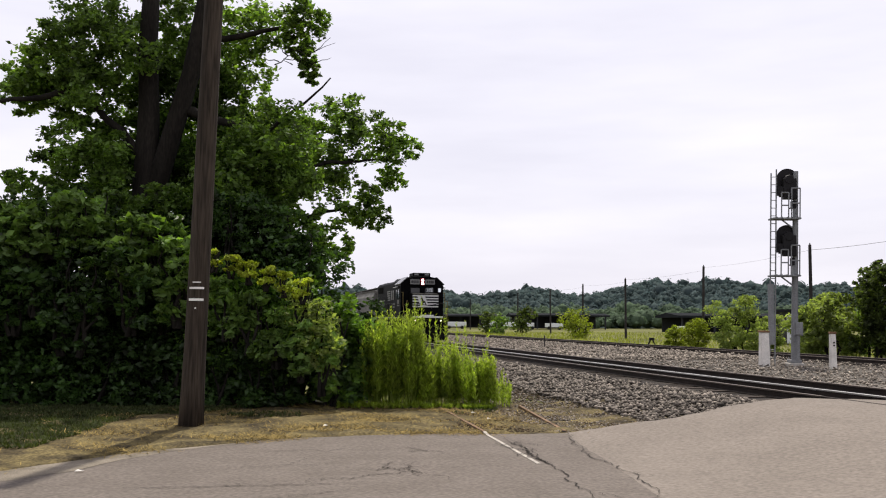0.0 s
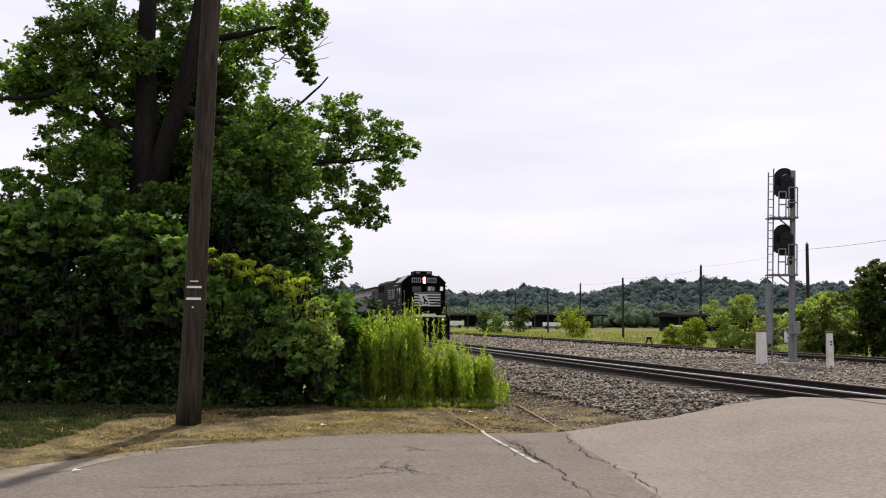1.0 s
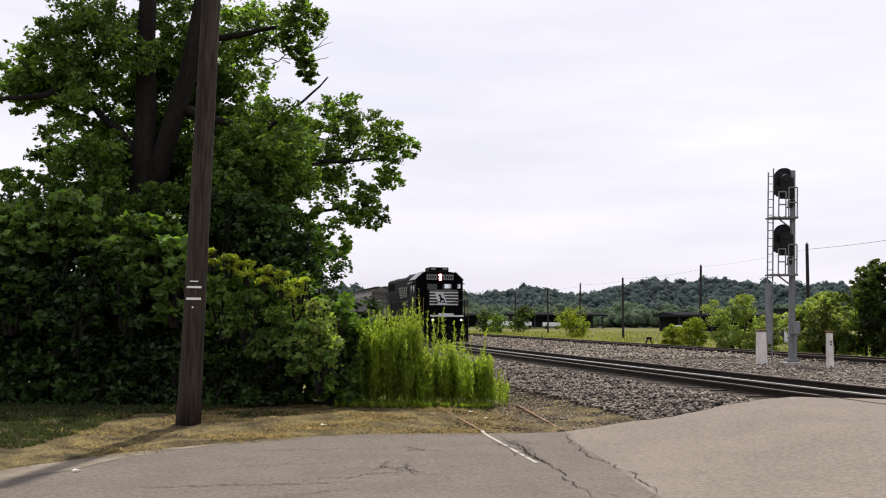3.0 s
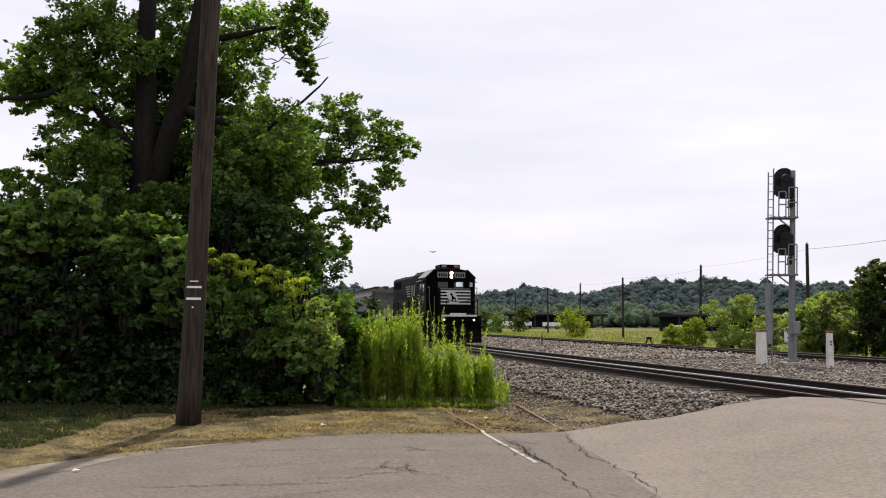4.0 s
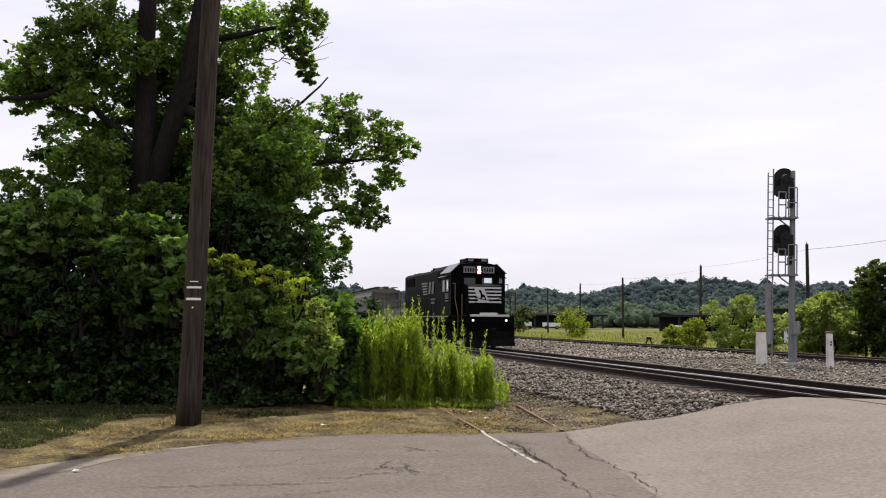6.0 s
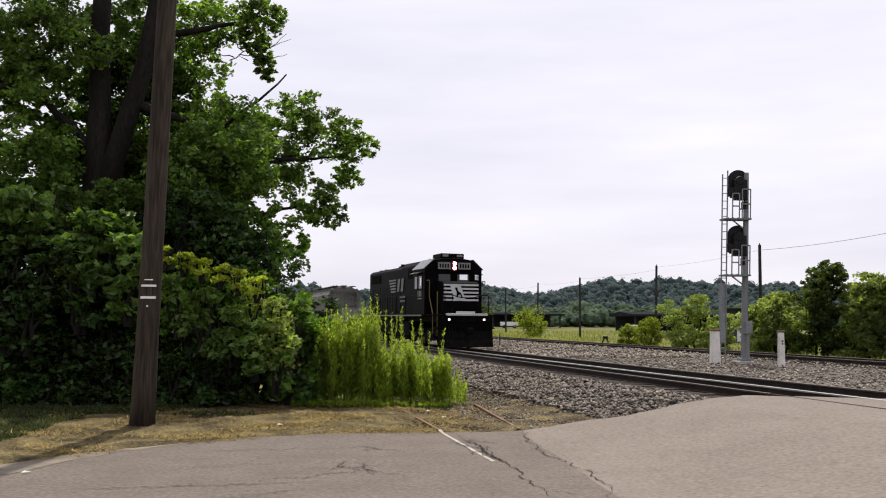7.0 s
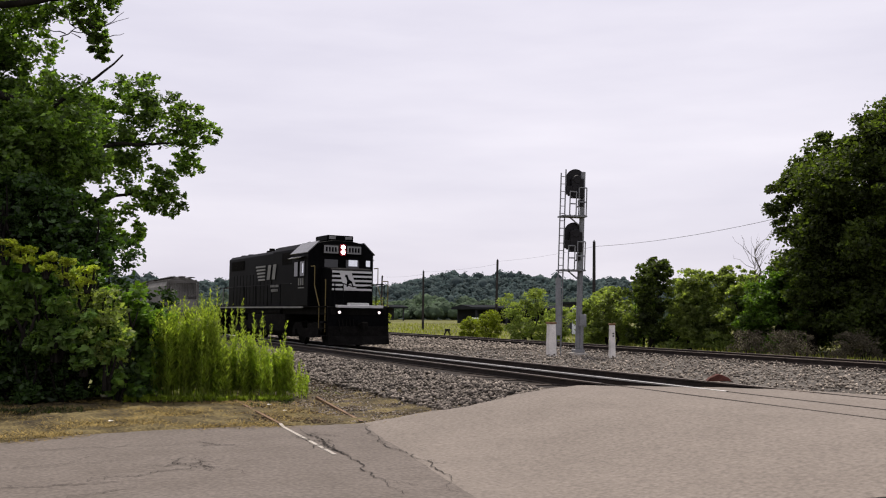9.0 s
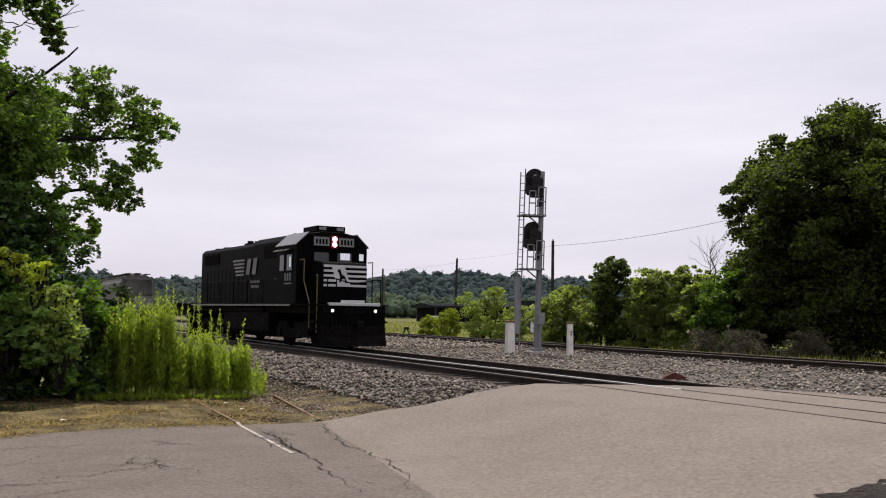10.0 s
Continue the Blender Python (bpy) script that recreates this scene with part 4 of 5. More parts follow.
        tube(bm, at_(xl + 0.62, zb + 1.5, -0.05), at_(xl + 0.62, zb + 1.5, -0.2), 0.2, 0.17, 16)
        part("case", bm, M_SIGBLK, head, bevel=0.02)
        bm = bmesh.new()
        box(bm, at_(xl + 0.36, zb + 1.06, -0.05), (0.3, 0.2, 0.34))
        part("lamp_case", bm, M_SIGBLK, head, bevel=0.02)
        for sx in (-0.15, 0.15):
            bm = bmesh.new()
            tube(bm, at_(xl + 0.62 + sx, zb + 1.45, 0.1), at_(xl + 0.62 + sx, zb + 1.45, 0.4), 0.11, 0.12, 14)
            part("hood", bm, M_SIGBLK, head)
    bm = bmesh.new()
    box(bm, at_(xr + 0.07, 1.2, -0.12), (0.32, 0.24, 0.5))
    box(bm, at_(xr + 0.07, 1.2, -0.25), (0.26, 0.02, 0.42))
    tube(bm, at_(xr + 0.07, gz + 0.2, -0.12), at_(xr + 0.07, 0.95, -0.12), 0.09, n=10)
    part("relay_box", bm, M_GALV, sig, "grey relay box on a pipe", bevel=0.015)


def _box_bm(c, s):
    bm = bmesh.new()
    box(bm, c, s)
    return bm


build_signal()


def bollard(x, y, w, h, label):
    ob = thing("marker_post", label, "bollard", "posts by the signal")
    g = -0.22
    bm = bmesh.new()
    a = [bm.verts.new((x + sx * w * 0.56, y + sy * w * 0.56, g - 0.1)) for sx, sy in ((-1, -1), (1, -1), (1, 1), (-1, 1))]
    b = [bm.verts.new((x + sx * w * 0.46, y + sy * w * 0.46, g + h)) for sx, sy in ((-1, -1), (1, -1), (1, 1), (-1, 1))]
    bm.faces.new(a[::-1])
    bm.faces.new(b)
    for k in range(4):
        bm.faces.new((a[k], a[(k + 1) % 4], b[(k + 1) % 4], b[k]))
    part("shaft", bm, M_CONC, ob, "white-painted tapering shaft", bevel=0.02)
    bm = bmesh.new()
    box(bm, (x, y, g + h + 0.035), (w * 1.12, w * 1.12, 0.07))
    part("cap", bm, M_CAP, ob, "rusty brown cap", bevel=0.015)
    return ob


bollard(11.93, 34.0, 0.31, 1.28, "stout white concrete post with a brown cap beside the signal ladder")
p2 = bollard(14.02, 32.9, 0.2, 1.26, "slim white concrete post with a brown cap and dark marks")
bm = bmesh.new()
for z in (0.72, 0.62):
    box(bm, (14.03, 32.9 - 0.105, z), (0.06, 0.02, 0.05))
tube(bm, (14.1, 32.9, 0.55), (14.16, 32.9, 0.55), 0.03, n=8)
part("mark", bm, M_SIGBLK, p2)


def utility_pole():
    ob = thing("utility_pole", "weathered brown wooden utility pole with white marker strips", "utility pole")
    bx, by = -4.78, 17.25
    top = Vector((bx + 0.30, by + 0.05, 11.5))
    base = Vector((bx, by, -0.72))
    bm = bmesh.new()
    pts = [base.lerp(top, t) for t in np.linspace(0, 1, 16)]
    path_tube(bm, pts, [0.24 - 0.028 * min(1, i / 1.5) - 0.05 * i / 15 for i in range(16)], 20)
    part("shaft", bm, M_POLE, ob, smooth=True)
    for z, w, h in ((2.10, 0.15, 0.02), (1.99, 0.28, 0.04), (1.77, 0.28, 0.045), (1.61, 0.03, 0.03)):
        c = base.lerp(top, (z + 0.72) / 12.22)
        bm = bmesh.new()
        r = 0.209
        n_ = 8
        span = w / r / 2
        inner, outer = [], []
        for k in range(n_ + 1):
            a = -math.pi / 2 + 0.10 - span + 2 * span * k / n_
            for rr, store in ((r, inner), (r + 0.012, outer)):
                store.append([bm.verts.new((c.x + rr * math.cos(a), c.y + rr * math.sin(a), z + d)) for d in (-h / 2, h / 2)])
        for k in range(n_):
            bm.faces.new((outer[k][0], outer[k + 1][0], outer[k + 1][1], outer[k][1]))
            bm.faces.new((outer[k][1], outer[k + 1][1], inner[k + 1][1], inner[k][1]))
            bm.faces.new((outer[k][0], outer[k + 1][0], inner[k + 1][0], inner[k][0]))
        part("marker_strip", bm, M_MARK, ob, "white strip nailed round the pole")


utility_pole()

POLE_SPOTS = [(24.07, 59.6, 6.6, 0.2), (22.69, 79.4, 6.35, 1.2), (19.91, 100.0, 6.2, 0.0), (17.94, 117.9, 6.3, 0.4), (15.64, 134.9, 6.2, -0.5), (12.32, 153.4, 6.2, 0.3), (5.67, 203.6, 6.2, 0.0)]
for x, y, z, lean in POLE_SPOTS:
    ob = thing("telegraph_pole", "bare dark wooden telegraph pole beyond the tracks", "telegraph pole", "row of telegraph poles")
    bm = bmesh.new()
    tube(bm, (x - lean * 0.12, y, -0.5), (x, y, z), 0.135, 0.10, 10)
    part("shaft", bm, M_FARPOLE, ob)
    bm = bmesh.new()
    tube(bm, (x, y, z - 0.02), (x, y, z + 0.12), 0.05, 0.03, 8)
    part("pin", bm, M_FARPOLE, ob)


def wire(a, b, sag, r):
    bm = bmesh.new()
    a, b = Vector(a), Vector(b)
    pts = []
    for i in range(17):
        t = i / 16
        p = a.lerp(b, t)
        p.z -= sag * 4 * t * (1 - t)
        pts.append(p)
    path_tube(bm, pts, [r] * 17, 5)
    tagged(new("overhead_wire", finish(bm, "overhead_wire", M_WIRE)), "thin grey wire strung between the poles", "wire", "overhead wires")


for (x0, y0, z0, _), (x1, y1, z1, _) in zip(POLE_SPOTS, POLE_SPOTS[1:5]):
    wire((x0, y0, z0 - 0.35), (x1, y1, z1 - 0.1), 0.16, 0.006)
wire((24.07, 59.6, 6.25), (29.0, 37.0, 7.3), 0.45, 0.012)


# ---- plants ----
def leaf_mesh(name, centres, radii, counts, size, mat, seed, droop=0.3, squash=0.8, tufts=14, slim=0.55, tight=1.0):
    """Leaves as small kite shapes, gathered in tufts inside each clump, so that the outline is uneven and gaps stay open."""
    rng = np.random.default_rng(seed)
    pts = []
    for c, r, k in zip(centres, radii, counts):
        nt = max(3, int(tufts * (0.6 + r * 0.5)))
        d = rng.normal(size=(nt, 3))
        d /= np.linalg.norm(d, axis=1)[:, None]
        tc = np.array(c) + d * (r * rng.uniform(0.25, 1.0, (nt, 1)) ** 0.6) * np.array([1, 1, squash])
        tr = r * rng.uniform(0.14, 0.34, nt) * tight
        pick = rng.integers(0, nt, k)
        pts.append(tc[pick] + np.clip(rng.normal(size=(k, 3)), -1.7, 1.7) * tr[pick][:, None] * np.array([0.75, 0.75, 0.5]))
    p = np.concatenate(pts)
    k = len(p)
    d = rng.normal(size=(k, 3))
    d[:, 2] = d[:, 2] * 0.5 - droop
    d /= np.linalg.norm(d, axis=1)[:, None]
    s = np.cross(d, rng.normal(size=(k, 3)))
    s /= np.linalg.norm(s, axis=1)[:, None] + 1e-9
    l = (size * rng.uniform(0.6, 1.35, k))[:, None]
    v = np.stack([p - d * l * 0.5, p + s * l * slim * 0.5 - d * l * 0.05, p + d * l * 0.5, p - s * l * slim * 0.5 - d * l * 0.05], 1)
    return raw_mesh(name, v.reshape(-1, 3), np.arange(k * 4).reshape(-1, 4), mat)


def limb(bm, a, b, r0, r1, rng, bend=0.12, n=7):
    a, b = Vector(a), Vector(b)
    ln = (b - a).length
    pts, off = [], Vector()
    for i in range(n + 1):
        t = i / n
        if 0 < i < n:
            off = off * 0.7 + Vector((rng.gauss(0, 1), rng.gauss(0, 1), rng.gauss(0, 0.6))) * bend * ln / n
        pts.append(a.lerp(b, t) + (off if i < n else Vector()))
    path_tube(bm, pts, [r0 + (r1 - r0) * i / n for i in range(n + 1)], 9)


def big_tree():
    rng = random.Random(4)
    tree = thing("tree", "tall broad maple with two dark trunks and spreading limbs", "tree")
    Y = 24.0
    bm = bmesh.new()
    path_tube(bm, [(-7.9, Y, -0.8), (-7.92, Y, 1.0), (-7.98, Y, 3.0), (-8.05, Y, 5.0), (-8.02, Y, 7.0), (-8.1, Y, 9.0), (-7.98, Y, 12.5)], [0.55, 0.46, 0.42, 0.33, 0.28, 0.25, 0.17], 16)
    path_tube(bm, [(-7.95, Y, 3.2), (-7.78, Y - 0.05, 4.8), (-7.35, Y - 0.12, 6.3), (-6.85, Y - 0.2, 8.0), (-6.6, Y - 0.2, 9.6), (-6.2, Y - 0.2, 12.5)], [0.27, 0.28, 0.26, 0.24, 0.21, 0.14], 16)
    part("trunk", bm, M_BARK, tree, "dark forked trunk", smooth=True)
    ends = [((-8.0, Y, 5.6), (-9.8, Y - 0.6, 7.45), 0.15), ((-9.8, Y - 0.6, 7.45), (-11.9, Y - 0.8, 6.95), 0.11), ((-7.2, Y, 7.0), (-4.9, Y - 0.5, 6.3), 0.16),
            ((-6.9, Y, 4.6), (-3.5, Y + 2.0, 5.95), 0.13), ((-6.5, Y, 3.8), (-2.8, Y + 2.5, 4.7), 0.10), ((-6.3, Y, 9.0), (-4.0, Y, 9.4), 0.10), ((-7.6, Y, 2.6), (-5.2, Y, 4.0), 0.13),
            ((-4.8, Y - 0.2, 6.35), (-3.1, Y - 0.3, 7.85), 0.055), ((-3.55, Y + 1.95, 5.95), (-1.78, Y + 2.7, 6.25), 0.06), ((-8, Y, 8.5), (-9.9, Y + 0.6, 9.6), 0.12)]
    for a, b, r in ends:
        bm = bmesh.new()
        limb(bm, a, b, r, r * 0.35, rng, 0.16)
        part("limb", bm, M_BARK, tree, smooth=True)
    bm = bmesh.new()
    for k in range(9):
        a = Vector((-4.6 + 0.12 * k, Y - 0.3, 8.2 + 0.08 * (k % 4)))
        limb(bm, a, a + Vector((rng.uniform(-0.9, 1.2), rng.uniform(-0.4, 0.4), rng.uniform(-0.3, 0.6))), 0.016, 0.005, rng, 0.25, 5)
    part("dead_twigs", bm, M_BARK, tree, "bare grey twigs")
    outer_bough = [(-2.0, 6.35, 1.15), (-2.8, 6.85, 0.95), (-1.3, 5.95, 0.7), (-1.5, 5.2, 0.5), (-2.0, 4.2, 0.6), (-2.4, 4.5, 0.9), (-3.6, 5.4, 1.3), (-4.8, 6.2, 1.35), (-3.95, 3.6, 1.2), (-2.95, 3.4, 0.55), (-3.9, 9.6, 0.75), (-4.2, 9.2, 0.42), (-4.0, 8.8, 0.4), (-3.85, 8.45, 0.36), (-3.7, 8.15, 0.32), (-3.6, 7.9, 0.24), (-4.3, 5.1, 1.0)]
    middle = [(-5.3, 4.2, 1.7), (-6.8, 5.7, 1.7), (-5.3, 9.3, 1.2), (-6.8, 9.2, 1.2), (-7.0, 3.0, 1.5), (-6.4, 7.4, 1.1), (-7.8, 11.8, 1.8), (-7.35, 9.7, 0.9), (-7.5, 8.9, 0.9), (-8.0, 6.2, 1.3), (-5.9, 5.6, 1.3), (-6.0, 8.3, 1.0), (-7.3, 8.4, 1.2), (-7.2, 6.6, 1.9), (-5.2, 5.3, 1.6), (-6.3, 4.6, 1.5)]
    # road-side clumps above 11 m are added out of view to shade the verge
    road_side = [(-8.2, 7.9, 1.5), (-9.3, 9.0, 1.4), (-11.0, 8.2, 1.2), (-9.6, 6.2, 1.0), (-8.9, 4.7, 1.5), (-11.4, 5.0, 0.5), (-8.5, 13.2, 2.0), (-11.0, 13.0, 2.0), (-9.5, 15.0, 2.0), (-13.0, 12.0, 1.8), (-10.4, 4.4, 0.9), (-8.7, 9.6, 1.2), (-10.3, 8.2, 0.9), (-11.3, 7.9, 0.9), (-10.6, 7.5, 0.6), (-9.4, 7.4, 1.0), (-9.4, 5.6, 1.2), (-8.9, 6.7, 1.1), (-9.9, 7.0, 0.9), (-9.2, 8.5, 1.5), (-8.6, 4.9, 1.6), (-11.3, 7.7, 0.75), (-11.9, 7.6, 0.7), (-8.95, 8.1, 0.8), (-9.15, 5.6, 0.7)]
    over_trunk = [(-7.6, 3.9, 0.75), (-8.4, 4.3, 0.7), (-7.0, 4.5, 0.6)]
    clumps = outer_bough + middle + road_side + over_trunk
    # clumps added out of sight, above and behind, only to cast shade
    shade = [(-8.0, 21.7, 13.4), (-8.5, 23.3, 13.8), (-8.0, 25.0, 13.0), (-4.6, 26.5, 6.8), (-3.9, 26.6, 6.0), (-5.5, 26.6, 6.8), (-4.9, 26.0, 5.2),
             (-9.3, 24.8, 13.6), (-8.7, 26.6, 13.7), (-10.0, 26.4, 13.2), (-8.4, 24.2, 14.6), (-8.6, 25.9, 14.6), (-9.6, 22.8, 13.2)]
    centres, radii, counts = [], [], []
    r_ = random.Random(9)
    for x, z, r in clumps:
        dy = r_.uniform(2.3, 3.4) if x > -3.7 and z < 8 else r_.uniform(0.9, 2.2) + r * 0.5 if -9.2 < x < -5.6 and z > 3.5 else r_.uniform(0.5, 2.0) if x > -5.6 and z < 5.0 else r_.uniform(-0.8, 1.0)
        if (x, z, r) in over_trunk:
            dy = -1.1
        far = 1 + dy / Y if x > -5.6 else 1.0  # the outer boughs reach away from the road
        centres.append((x * far, Y + dy, 1.4 + (z - 1.4) * far))
        radii.append(r)
        counts.append(int((1500 if z > 8 and -14 < x < -3 else 2000 if z > 6.8 and x < -8.5 else 2500 if z > 7 and -9 < x < -5 else 3300 if x < -5.0 else 2300 if x < -3.6 else 1500) * r * r) + 350)
    for x, y, z in shade:
        centres.append((x, y, z))
        radii.append(1.05)
        counts.append(3000)
    tree_leaf = new("crown", leaf_mesh("crown", centres, radii, counts, 0.145, M_LEAF, 21, 0.35, tufts=34, tight=0.6))
    tree_leaf.parent = tree


big_tree()


def shrub(x, y, top, r, seed, mat, label, leaf=0.15, name="shrub", category="shrub", dense=900, ground=-0.62, lower=True, group="", squash=0.85, tufts=14):
    """A shrub: a few stems and a leafy crown from the ground up to height top."""
    rng = random.Random(seed)
    ob = thing(name, label, category, group)
    for k in range(4):
        bm = bmesh.new()
        limb(bm, (x + rng.uniform(-0.2, 0.2) * r, y + rng.uniform(-0.2, 0.2) * r, ground - 0.1), (x + rng.uniform(-0.6, 0.6) * r, y + rng.uniform(-0.5, 0.5) * r, ground + (top - ground) * rng.uniform(0.6, 0.9)), 0.03 + 0.012 * (top - ground), 0.012, rng, 0.2, 6)
        part("stem", bm, M_BARK, ob)
    cs, rs, ks = [], [], []
    h = top - ground
    levels = max(2, int(h / (r * 0.75)))
    for i in range(levels):
        f = (i + 0.5) / levels
        rr = r * (0.62 + 0.3 * math.sin(math.pi * min(1, f * 1.1)))
        for j in range(2):
            cs.append((x + rng.uniform(-0.45, 0.45) * r, y + rng.uniform(-0.45, 0.45) * r, ground + h * f * 0.93 + rng.uniform(-0.1, 0.1) * h / levels))
            rs.append(rr * rng.uniform(0.65, 0.95))
            ks.append(int(dense * rs[-1] ** 2) + 60)
    lf = new("crown", leaf_mesh("crown", cs, rs, ks, leaf, mat, seed, 0.3, squash, tufts))
    lf.parent = ob
    return ob


# undergrowth from the far end of the verge to the weeds, shade and sun put into the leaf colours
rng = random.Random(17)
for i in range(14):
    x = -11.5 + i * 0.72
    top = np.interp(x, (-11.5, -8, -6.3, -5.2, -3.4, -2.4, -1.7), (4.2, 4.2, 3.4, 3.0, 2.7, 1.7, 0.7))
    shrub(x + rng.uniform(-0.2, 0.2), 21.6 + rng.uniform(-0.5, 0.4), float(top) + rng.uniform(-0.25, 0.25), 1.0 if x < -3 else 0.8, 100 + i, M_LEAF2 if x < -5.2 else M_THICK, "dense dark green shrub at the edge of the verge" if x < -4.2 else "dense shrub at the edge of the verge, sunlight put into its lighter green", group="roadside thicket", leaf=rng.choice((0.13, 0.16, 0.19)), tufts=11)
for i in range(11):
    x = -12.0 + i * 0.95
    top = np.interp(x, (-12, -8, -6.3, -4.5, -3.0, -2), (5.0, 4.8, 4.4, 4.7, 3.1, 1.5))
    shrub(x, 23.4 + rng.uniform(-0.4, 0.5), float(top), 1.25, 150 + i, M_LEAF2, "tall shrub under the maple, shade put into its dark green leaves", group="roadside thicket", dense=700)
# row added for the dark under the crown, shade put into its leaves
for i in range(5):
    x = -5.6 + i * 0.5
    shrub(x, 22.4, 4.75 - 0.06 * i * i, 0.8, 210 + i, M_LEAF2, "shrub under the maple, shade put into its dark leaves", ground=2.2, group="roadside thicket", dense=1000, tufts=11)
# low row added to darken the thicket's foot by leaf colour, as shade
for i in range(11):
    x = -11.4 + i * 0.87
    shrub(x + rng.uniform(-0.15, 0.15), 20.95, rng.uniform(0.5, 1.1), 0.6, 230 + i, M_LEAF2, "low shrub at the foot of the thicket, shade put into its dark leaves", group="roadside thicket", dense=1100)
for i in range(6):
    x = -5.2 + i * 0.4
    shrub(x, 20.25, 3.04 - 0.12 * i, 0.28, 190 + i, M_VINE, "yellow-green vine lying over the thicket", 0.11, "vine", "vine", 1700, ground=2.55 - 0.14 * i, squash=0.35, tufts=9)
# lighter leaves added as sunlit patches over the thicket's end
for i in range(3):
    x = -2.9 + i * 0.36
    shrub(x - 0.35, 20.5, 2.35 - 0.4 * i, 0.55, 196 + i, M_MIDLEAF, "light green leaves over the end of the thicket, sunlight put into their colour", 0.12, "vine", "vine", 420, ground=1.1 - 0.42 * i)


for i in range(13):
    x = -11.6 + i * 0.5
    top = float(np.interp(x, (-11.6, -8.2, -6.6, -5.4), (4.3, 4.25, 3.7, 3.1))) + rng.uniform(-0.2, 0.2)
    shrub(x, 20.75 + rng.uniform(-0.25, 0.2), top, 0.62, 260 + i, M_BROAD, "broad-leaved shrub leaning over the thicket, light put into its paler leaves", rng.choice((0.19, 0.23, 0.27)), dense=520, ground=top - rng.uniform(1.2, 2.2), group="roadside thicket", squash=0.6, tufts=9)
for i in range(9):
    x = -11.4 + i * 0.55
    shrub(x, 20.45 + rng.uniform(-0.2, 0.2), 2.9 + rng.uniform(-0.35, 0.35), 0.6, 290 + i, M_LEAF2, "broad-leaved shrub at the edge of the thicket, shade put into its dark leaves", rng.choice((0.17, 0.21)), dense=420, ground=rng.uniform(0.6, 1.7), group="roadside thicket", squash=0.6, tufts=9)
# sunlight on this end is put into the paler leaf colour
for i in range(5):
    x = -4.9 + i * 0.55
    shrub(x, 20.4, 2.5 - 0.32 * i, 0.5, 280 + i, M_BROAD, "broad-leaved shrub at the sunny end of the thicket, sunlight put into its leaves", 0.2, dense=520, ground=1.0 - 0.3 * i, group="roadside thicket", squash=0.6, tufts=9)


def weeds(name, x0, x1, y0, y1, n, h0, h1, seed, label, mat=None, m=46, ln0=0.105, patchy=False):
    """Tall upright weeds: a thin stem each, with many narrow rising leaves and a soft plume."""
    rng = np.random.default_rng(seed)
    x = rng.uniform(x0, x1, n)
    y = y0 + (y1 - y0) * rng.random(n)
    tall = np.ones(n)
    if h0 > 0.9 and n > 100:  # stems stand in bunches
        b = rng.integers(0, n // 7, n)
        bx, by, bh = rng.uniform(x0, x1, n // 7), y0 + (y1 - y0) * rng.random(n // 7), rng.uniform(0.68, 1.06, n // 7)
        x, y, tall = bx[b] + rng.normal(0, 0.05, n), by[b] + rng.normal(0, 0.07, n), bh[b]
    keep = across(x, y) < -3.4
    if patchy:
        keep &= np.sin(x * 1.9 + 2.2 * np.sin(y * 1.1)) + np.cos(y * 1.5 + x * 0.7) + (y - (y0 + y1) / 2) * 0.45 + rng.normal(0, 0.5, n) - 0.25 * (x + 6.0) > 0.1
    x, y, tall = x[keep], y[keep], tall[keep]
    n = len(x)
    g = land(x, y)
    clump = 0.5 + 0.5 * np.sin(x * 5.1 + 2.0 * np.sin(y * 3.3)) * np.cos(y * 4.0 + x * 1.7)
    h = np.interp(x, (x0, x1), (h0, h1)) * rng.uniform(0.7, 1.05, n) * (0.8 + 0.3 * clump) * tall
    lean = rng.normal(0, 0.07, (n, 2))
    base = np.stack([x, y, g], -1)
    top = base + np.stack([lean[:, 0] * h, lean[:, 1] * h, h], -1)
    w = 0.007
    a = rng.uniform(0, math.pi, n)
    s = np.stack([np.cos(a) * w, np.sin(a) * w, np.zeros(n)], -1)
    v = [np.stack([base - s, base + s, top + s * 0.3, top - s * 0.3], 1).reshape(-1, 3)]
    t = rng.uniform(0.12, 1.0, (n, m)) ** 0.8
    p = base[:, None] + (top - base)[:, None] * t[..., None]
    a = rng.uniform(0, math.tau, (n, m))
    ln = (ln0 * (1.2 - 0.8 * t) * rng.uniform(0.6, 1.4, (n, m)))[..., None]
    d = np.stack([np.cos(a), np.sin(a), rng.uniform(0.35, 1.7, (n, m))], -1)
    d /= np.linalg.norm(d, axis=-1)[..., None]
    sd = np.stack([-np.sin(a), np.cos(a), np.zeros_like(a)], -1) * (0.013 if h0 > 0.9 else 0.010)
    q = np.stack([p, p + d * ln * 0.5 + sd, p + d * ln, p + d * ln * 0.5 - sd], 2).reshape(-1, 3)
    v.append(q)
    v = np.concatenate(v)
    tagged(new(name, raw_mesh(name, v, np.arange(len(v)).reshape(-1, 4), mat or M_WEED)), label, "weeds", kind="stuff")


weeds("tall_weeds", -1.85, -0.6, 21.0, 22.2, 400, 2.25, 2.15, 31, "tall bright green goldenrod weeds beside the ballast", None, 72, 0.19)
weeds("tall_weeds", -0.65, 1.1, 21.0, 21.9, 380, 1.65, 1.3, 32, "shorter bright green weeds at the edge of the ballast", None, 70, 0.18)
weeds("tall_weeds", -0.6, 1.1, 22.4, 24.6, 16, 2.35, 2.1, 33, "scattered tall weeds with broad leaves", None, 60, 0.2)
weeds("tall_weeds", 1.05, 1.55, 21.0, 22.4, 34, 0.95, 0.6, 34, "thin dry weeds on the stones")
